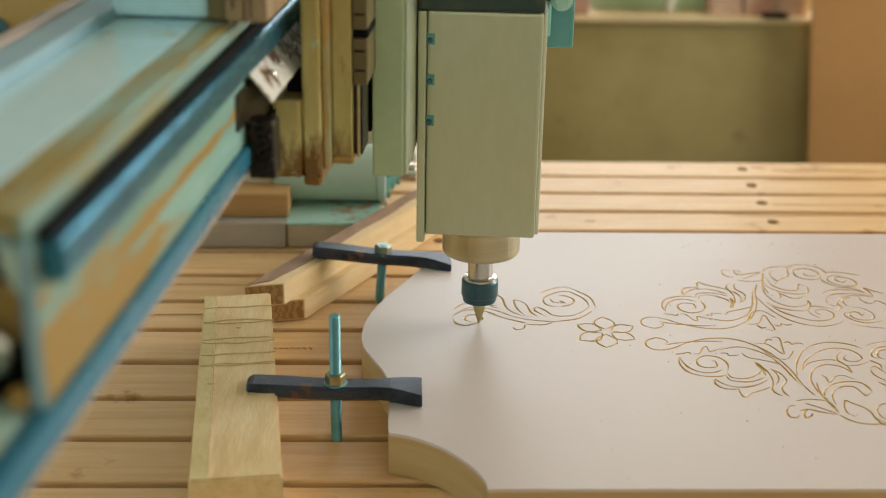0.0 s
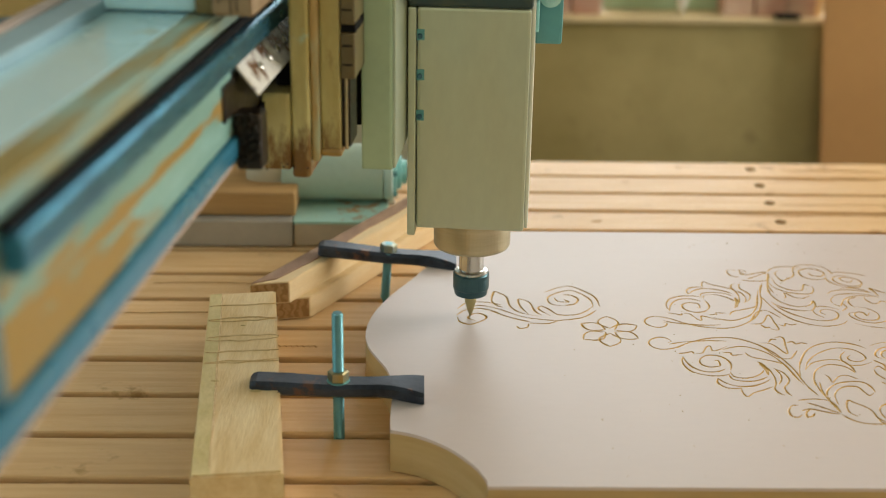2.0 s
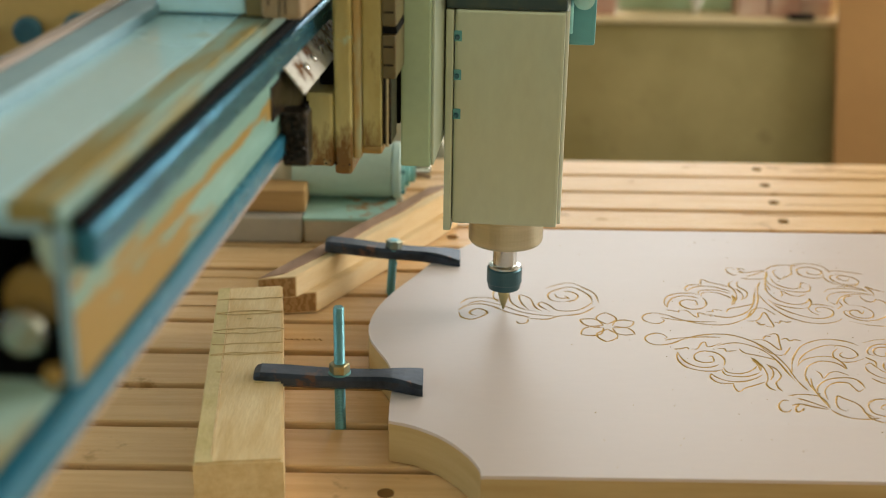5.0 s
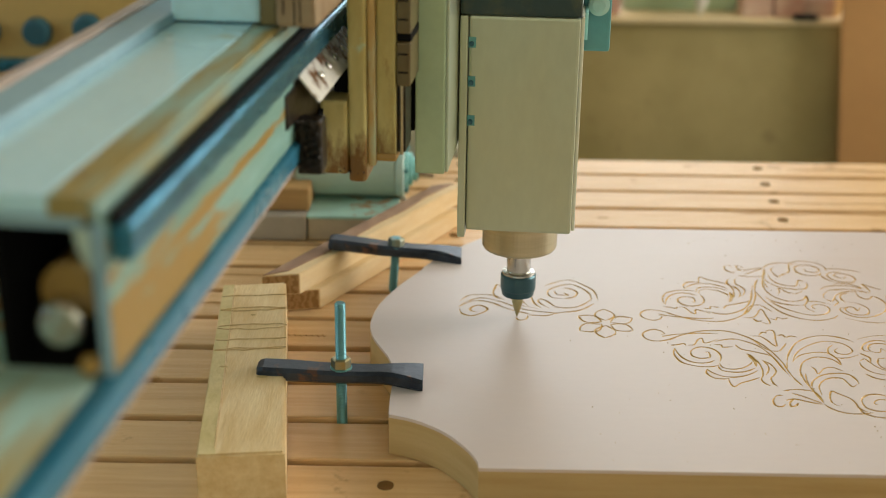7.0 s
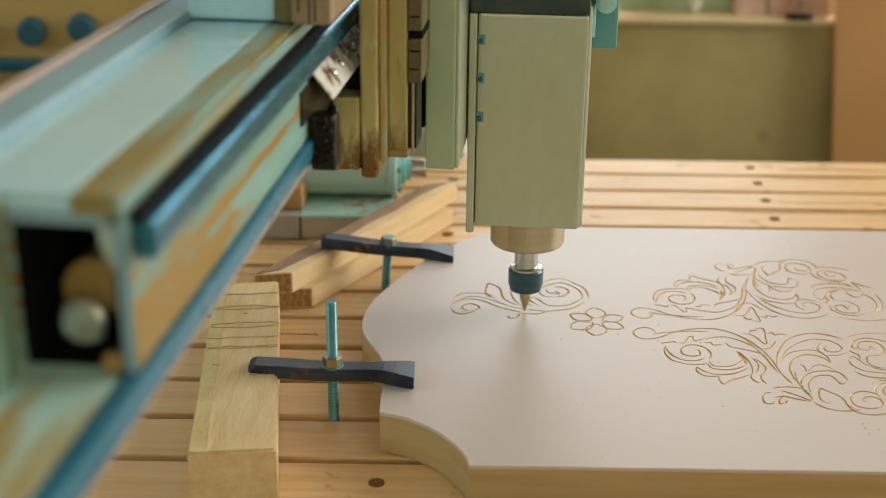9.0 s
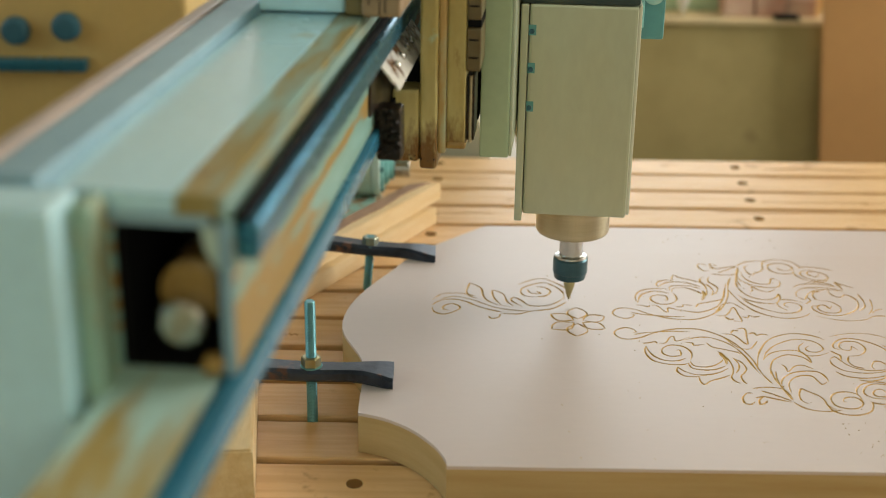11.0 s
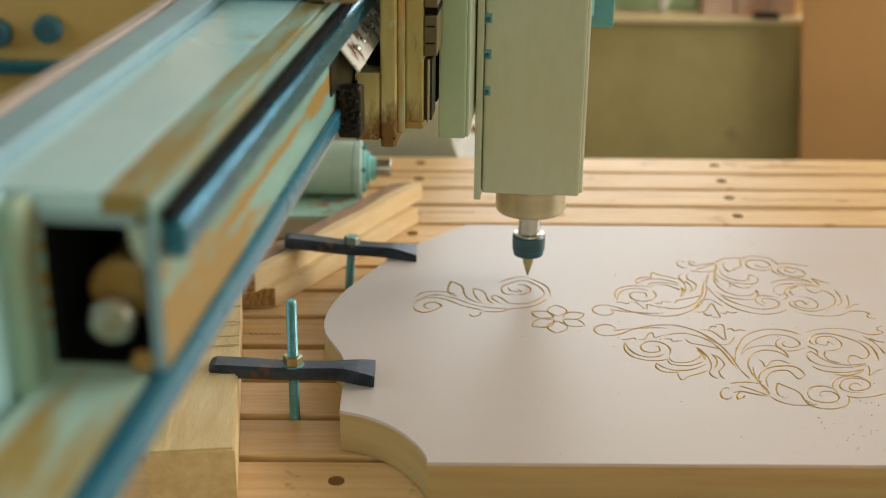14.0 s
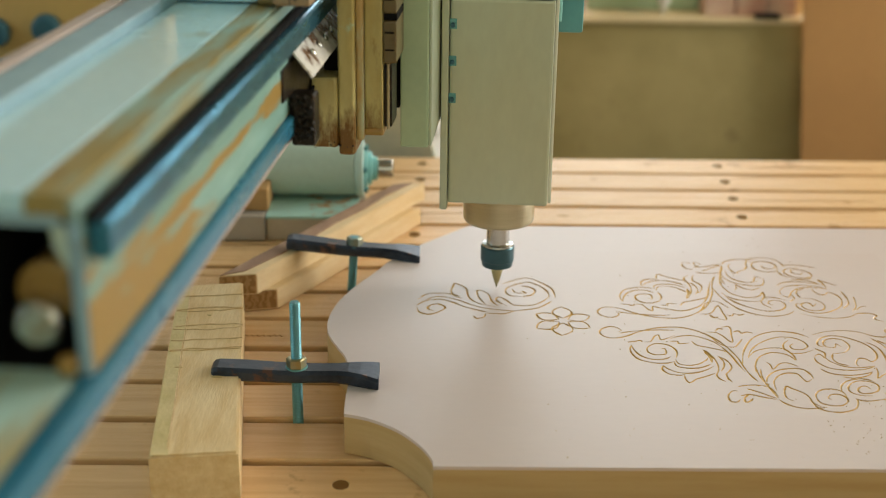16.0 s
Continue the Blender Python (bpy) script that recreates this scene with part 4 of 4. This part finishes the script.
def spindle():
    """The spindle and its slide plate; the origin is under the cutter's tip, on the bed."""
    c = empty("milling_spindle")
    tagged(c, "satin grey-green milling spindle with a pointed cutter on its slide plate", "milling spindle")
    zt = TOP - 0.001
    part("cutter", lathe([(0.0002, zt), (0.0030, zt + 0.008), (0.0058, zt + 0.018), (0.0058, zt + 0.020), (0.0040, zt + 0.024), (0.0040, zt + 0.045)], 24), BIT, c, "brass-coloured pointed engraving bit", smooth=True)
    part("collet_nut", lathe([(0.0120, zt + 0.0255), (0.0160, zt + 0.0262), (0.0172, zt + 0.0325), (0.0178, zt + 0.0330), (0.0178, zt + 0.0475), (0.0165, zt + 0.0490)], 48), NUTSTEEL, c, "dark blued collet nut")
    part("nut_rim", lathe([(0.0164, zt + 0.0491), (0.0160, zt + 0.0510), (0.0125, zt + 0.0520)], 48), SHINE, c, "bright nut rim")
    part("spindle_shaft", lathe([(0.0120, zt + 0.051), (0.0120, zt + 0.085)], 40), SHINE, c, "bright steel spindle shaft")
    part("spindle_nose", lathe([(0.031, zt + 0.0765), (0.0358, zt + 0.078), (0.0372, zt + 0.0805), (0.0372, zt + 0.104), (0.036, zt + 0.106), (0.032, zt + 0.112)], 64), BRASS, c, "brushed brass-toned spindle nose")
    body = part("spindle_body", box(-0.050, 0.050, -0.052, 0.052, 0.150, 0.356, 0.003), ALU, c, "satin grey-green square spindle housing")
    part("side_flange", box(-0.0578, -0.0505, -0.056, 0.050, 0.144, 0.356, 0.0015), ALU, c)
    part("fan_cover", box(-0.058, 0.051, -0.054, 0.052, 0.3565, 0.50, 0.003), FANBLACK, c, "dusty black-teal fan cover")
    part("junction_box", box(0.052, 0.078, 0.010, 0.060, 0.313, 0.46, 0.003), TEAL, c, "teal terminal box")
    part("cable_gland", lathe([(0.009, 0), (0.010, 0.001), (0.010, 0.006), (0.006, 0.008)], 20, Matrix.Translation((0.066, 0.010, 0.358)) @ X90), CHIPPED, c, "chipped round cable gland")
    # strip in a paler tone than the housing, along its right corner
    part("edge_strip", box(0.0502, 0.0535, -0.046, 0.046, 0.152, 0.356, 0.001), EDGE, body, "paler strip along the housing's right corner")
    part("nose_ring", lathe([(0.0375, zt + 0.1045), (0.0385, zt + 0.105), (0.0385, zt + 0.110), (0.0375, zt + 0.1113)], 64), BRASS, c)
    part("vent_box", box(0.0535, 0.0565, -0.020, 0.030, 0.330, 0.356, 0.001), MINTCLEAN, body)
    for z in (0.2575, 0.2945, 0.3305):
        part("screw_recess", box(-0.0503, -0.0433, -0.0526, -0.0519, z - 0.004, z + 0.006, 0.0003), TEAL, body, "teal screw recess")
        part("screw", lathe([(0.0024, 0), (0.0024, 0.0022), (0.0016, 0.003)], 12, Matrix.Translation((-0.0473, -0.0526, z)) @ X90), BLUE, body, "blue socket screw")
    part("slide_plate", box(-0.0880, -0.0620, -0.137, 0.06, 0.2325, 0.56, 0.002), PLATEGREEN, c, "sage green slide plate")
    part("slide_edge", box(-0.0618, -0.0592, -0.135, 0.06, 0.2340, 0.56, 0.001), ALU, c, "bright machined plate edge")
    for z0, z1 in ((0.3230, 0.3590), (0.3660, 0.400)):
        bearing = part("bearing_carriage", box(-0.0966, -0.0850, -0.190, -0.13, z0, z1, 0.0015), DARKCREAM, c, "cream linear bearing with dark seams")
        for z in (z0 + 0.011, z0 + 0.026):
            part("bearing_seam", box(-0.0950, -0.0870, -0.1908, -0.1901, z, z + 0.0013, 0), DARK, bearing)
    part("bearing_gap", box(-0.0966, -0.0850, -0.185, -0.13, 0.3592, 0.3658, 0.0005), DARK, c)
    return c


SPINDLE = spindle()


def carriage():
    """The carriage that rides on the two rails; its origin lies under the spindle's."""
    c = empty("spindle_carriage")
    tagged(c, "greasy cream carriage casting on the gantry rails behind the spindle", "machine carriage")
    part("carriage_post", box(-0.1345, -0.1196, -0.202, 0.09, 0.2435, 0.56, 0.004, 3), CREAM, c, "cream painted post stained with grease")
    part("post_lip", box(-0.1194, -0.1130, -0.196, 0.09, 0.2560, 0.56, 0.002), LIP, c, "peeling mint and ochre lip")
    part("carriage_web", box(-0.1128, -0.0970, -0.190, 0.09, 0.2630, 0.56, 0.002), CREAM, c)
    part("web_foot", box(-0.1138, -0.0960, -0.192, -0.120, 0.2590, 0.2660, 0.003), OILBROWN, c, "brown grease along the lower edge")
    # black box fills the dark gap between web and slide plate
    part("screw_housing", box(-0.0968, -0.0905, -0.120, 0.09, 0.2660, 0.56, 0.001), DARK, c, "black box filling the dark gap around the lead screw")
    part("slide_rail", lathe([(0.0016, 0.264), (0.0016, 0.322)], 12, Matrix.Translation((-0.0928, -0.184, 0))), BRASS, c, "greasy steel slide rod")
    for x in (-0.0955, -0.0912):
        part("rod_guard", box(x - 0.0008, x + 0.0016, -0.185, -0.15, 0.2662, 0.322, 0.0005), GREASE, c)
    part("bearing_block", box(-0.1572, -0.1348, -0.204, 0.09, 0.2505, 0.3131, 0.003), CREAM, c)
    part("block_cover", box(-0.1500, -0.1348, -0.180, 0.09, 0.3135, 0.332, 0.002), DARK, c, "black greasy bearing cover")
    part("wiper", box(-0.1574, -0.1380, -0.293, -0.270, 0.2780, 0.3200, 0.003), GREASE, c, "black greasy rail wiper")
    part("wiper_arm", box(-0.1562, -0.1542, -0.2758, -0.150, 0.2900, 0.3060, 0.0005), DARK, c)
    rng = random.Random(12)
    bm = bmesh.new()
    for k in range(90):
        s = rng.uniform(0.0008, 0.0026)
        at = (rng.uniform(-0.157, -0.139), rng.uniform(-0.2950, -0.291), rng.uniform(0.283, 0.320))
        bmesh.ops.create_icosphere(bm, subdivisions=1, radius=s, matrix=Matrix.Translation(at))
    for k in range(40):
        s = rng.uniform(0.0004, 0.0011)
        x = rng.uniform(-0.157, -0.121)
        at = (x, rng.uniform(-0.2045, -0.198), rng.uniform(0.250, 0.257))
        bmesh.ops.create_icosphere(bm, subdivisions=1, radius=s, matrix=Matrix.Translation(at))
    tagged(part("grease_residue", bm, GREASE, c, "lumps of old grease", smooth=True), kind="stuff")
    cover = part("way_cover", box(-0.0180, 0.0140, -0.2850, -0.10, -0.0010, 0.0010, 0.0005), GREASY, c, "pale way cover smeared with grease", m=Matrix.Translation((-0.1490, 0, 0.3435)) @ Matrix.Rotation(radians(52), 4, "Y"))
    for v in (-0.246, -0.216, -0.186, -0.156):
        part("cover_bolt", lathe([(0.0030, 0.0008), (0.0034, 0.0016), (0.0032, 0.0032), (0.0018, 0.0040)], 10, Matrix.Translation((0.0005, v, 0))), SHINE, cover, "bright greasy bolt head")
    part("cover_web", box(-0.1590, -0.1576, -0.2900, -0.10, 0.2990, 0.3560, 0.0003), GREASE, c)
    part("grease_smear", box(-0.1592, -0.1568, -0.320, -0.2620, 0.3200, 0.3460, 0.001), GREASE, c, "dark smear of old grease")
    part("saddle_plate", box(-0.1650, -0.1360, -0.312, -0.206, 0.3935, 0.57, 0.003), SADDLE, c, "beige saddle plate with dark drips")
    # dark olive carries the shade along the saddle's edge
    part("saddle_side", box(-0.1780, -0.1652, -0.306, -0.206, 0.3935, 0.57, 0.002), DARKCREAM, c, "side of the saddle, its shade put into dark olive")
    part("saddle_block", box(-0.2450, -0.1790, -0.300, -0.206, 0.3935, 0.57, 0.003), MINT, c)
    rng = random.Random(40)
    for k in range(7):
        x, z = rng.uniform(-0.163, -0.138), rng.uniform(0.394, 0.42)
        part("drip", box(x, x + 0.0010, -0.3128, -0.3118, z, z + rng.uniform(0.02, 0.06), 0.0003), GREASE, c)
    return c


CARRIAGE = carriage()

# ---- background ----


def background():
    p = part("low_partition", box(-1.6, 1.25, 2.0, 2.06, FLOOR, -0.0095, 0.003), PANELWALL)
    tagged(p, "olive plastered low partition behind the machine bed", "partition")
    l = part("ledge_board", box(-1.6, 1.25, 1.985, 2.10, -0.0090, 0.004, 0.003), LEDGE)
    tagged(l, "pale wooden ledge board on the low partition", "ledge")
    k = part("brown_sheet", box(0, 1.6, -0.004, 0.004, 0, 1.7, 0.001), CARD, m=pose(1.056, 1.946, FLOOR, 0, -5.5, 0))
    tagged(k, "plain brown fibreboard sheet standing askew beside the partition", "board")


    rng = random.Random(3)
    for k, x in enumerate((0.80, 0.875, 0.945)):
        b = part("brick", box(x - 0.035, x + 0.034, 2.01, 2.08, 0.0045, 0.05 + 0.01 * (k % 2), 0.004), BRICKRED)
        tagged(b, "red brick lying on the pale ledge board", "brick", "bricks on the ledge")
    for x in (0.38, 0.45):
        b = part("brick", box(x - 0.033, x + 0.033, 2.01, 2.08, 0.0045, 0.055, 0.004), BRICKRED)
        tagged(b, "red brick lying on the pale ledge board", "brick", "bricks on the ledge")
    cone = part("white_nozzle", lathe([(0.004, 0.004), (0.010, 0.02), (0.026, 0.075), (0.026, 0.12)], 24, Matrix.Translation((0.672, 2.03, 0))), WHITE, smooth=True)
    tagged(cone, "white plastic nozzle standing tip down on the ledge", "nozzle")
    g = part("green_crate", box(0.50, 0.77, 2.075, 2.10, 0.0045, 0.16, 0.004), PLATEGREEN)
    tagged(g, "sage green flat crate on the ledge board", "crate")
    d = part("black_remote", box(0.880, 0.935, 1.975, 2.005, 0.0045, 0.014, 0.003), DARK)
    tagged(d, "small black plastic case lying on the ledge", "case")
    w = part("wooden_post", box(0.975, 1.0, 2.03, 2.06, 0.0045, 0.9, 0.002), LEDGE)
    tagged(w, "pale wooden post standing on the ledge", "post")
    o = part("ochre_cabinet", box(-2.3, -0.34, 1.30, 1.8, FLOOR, 0.75, 0.01), ORANGE)
    tagged(o, "ochre painted metal cabinet beyond the bed", "cabinet")
    for x, z in ((-0.553, 0.108), (-0.643, 0.100), (-0.735, 0.100)):
        part("knob", lathe([(0.020, 0), (0.026, 0.004), (0.024, 0.02), (0.018, 0.024)], 24, Matrix.Translation((x, 1.299, z)) @ X90), BLUE, o, "blue round knob")
    part("handle_bar", box(-0.95, -0.520, 1.27, 1.299, 0.030, 0.052, 0.004), RAILSTEEL, o, "blue-grey handle rail")


background()


def drive_motor():
    foot = empty("machine_base")
    tagged(foot, "mint cast machine base with grey side rail and wood cap", "machine base")
    part("casting", box(-0.0815, 0.030, 0.535, 0.68, 0.0008, 0.0290, 0.002), BASEMINT, foot)
    part("casting_top", box(-0.0825, 0.031, 0.533, 0.68, 0.0292, 0.0334, 0.0012), CHIPPED, foot, "chipped mint top of the casting")
    part("side_rail", box(-0.85, -0.083, 0.531, 0.70, 0.0008, 0.0340, 0.003), GREY, foot, "grey painted side rail")
    part("wood_cap", box(-0.85, -0.080, 0.548, 0.70, 0.0345, 0.0640, 0.003), WOODSHADE, foot, "worn brown wooden cap")
    m = empty("drive_motor", Matrix.Translation((0.0, 0.62, 0.0690)) @ Y90)
    tagged(m, "mint-grey cylindrical drive motor with a stub shaft on its foot", "motor")
    part("motor_body", lathe([(0.0345, -0.100), (0.0355, -0.098), (0.0355, 0.024), (0.034, 0.026)], 56), GREYMINT, m)
    part("rear_cap", lathe([(0.014, -0.146), (0.022, -0.143), (0.028, -0.136), (0.0315, -0.124), (0.0325, -0.1005)], 48), BEIGECAP, m, "beige rounded rear cap", smooth=True)
    flange = part("end_flange", lathe([(0.0350, 0.0265), (0.0362, 0.028), (0.0362, 0.0355), (0.034, 0.037)], 56), PALEMINT, m, "pale end flange")
    part("hub", lathe([(0.030, 0.0372), (0.029, 0.041), (0.022, 0.0415), (0.021, 0.047), (0.016, 0.0475), (0.0150, 0.054)], 40), MINTCLEAN, m)
    part("stub_shaft", lathe([(0.0118, 0.0545), (0.0122, 0.056), (0.0122, 0.073), (0.0112, 0.0745)], 32), SHINE, m, "bare steel stub shaft")
    for k in range(6):
        a = k * math.pi / 3 + 0.3
        part("flange_bolt", lathe([(0.003, 0.0372), (0.003, 0.042)], 8, Matrix.Translation((0.0315 * math.cos(a), 0.0315 * math.sin(a), 0))), ZINC, flange)
    part("lifting_lug", lathe([(0.005, 0), (0.005, 0.008)], 12, Matrix.Translation((0.040, 0.0, 0.030))), WHITE, m)


drive_motor()

# ---- motion ----
# seconds, the cutter's place in plan, and how far it is raised
TIPS = [
    (0.0, 0.1326, 0.2306, 0.0), (0.5, 0.1359, 0.2400, 0.0), (1.0, 0.1320, 0.2503, 0.0), (1.5, 0.1260, 0.2508, 0.0),
    (2.0, 0.1208, 0.2455, -0.0004), (2.5, 0.1252, 0.2376, -0.0004), (3.0, 0.1196, 0.2350, -0.0004), (3.5, 0.1141, 0.2470, -0.0004),
    (4.0, 0.1219, 0.2592, -0.0002), (4.2, 0.1290, 0.2582, 0.0), (6.3, 0.1695, 0.2343, -0.0005), (6.5, 0.1666, 0.2318, -0.0004),
    (7.0, 0.1665, 0.2254, 0.0), (7.5, 0.1709, 0.2232, 0.0), (8.0, 0.1768, 0.2293, 0.0002), (8.5, 0.1761, 0.2311, 0.0),
    (9.0, 0.1835, 0.2333, 0.0006), (9.2, 0.1934, 0.2339, 0.0010), (11.3, 0.2522, 0.2730, 0.0040), (11.5, 0.2526, 0.2869, 0.0030),
    (12.0, 0.2499, 0.2978, 0.0029), (12.5, 0.2470, 0.2995, 0.0152), (13.0, 0.2381, 0.3161, 0.0150), (13.5, 0.2379, 0.3174, 0.0067),
    (14.0, 0.2323, 0.3202, 0.0030), (14.5, 0.2270, 0.3229, 0.0034), (15.0, 0.2109, 0.3220, 0.0028), (15.5, 0.1951, 0.3063, 0.0023),
    (16.0, 0.1926, 0.2972, 0.0009),
]


def motions():
    walk(CARRIAGE, [(t, Matrix.Translation((x, y, 0)) @ TURN) for t, x, y, up in TIPS])
    walk(SPINDLE, [(t, Matrix.Translation((x, y, up)) @ TURN) for t, x, y, up in TIPS])
    walk(GANTRY, [(t, Matrix.Translation((x - 0.1555 - LEAN * (y - 0.15), 0.15, 0)) @ TURN) for t, x, y, up in TIPS])


motions()
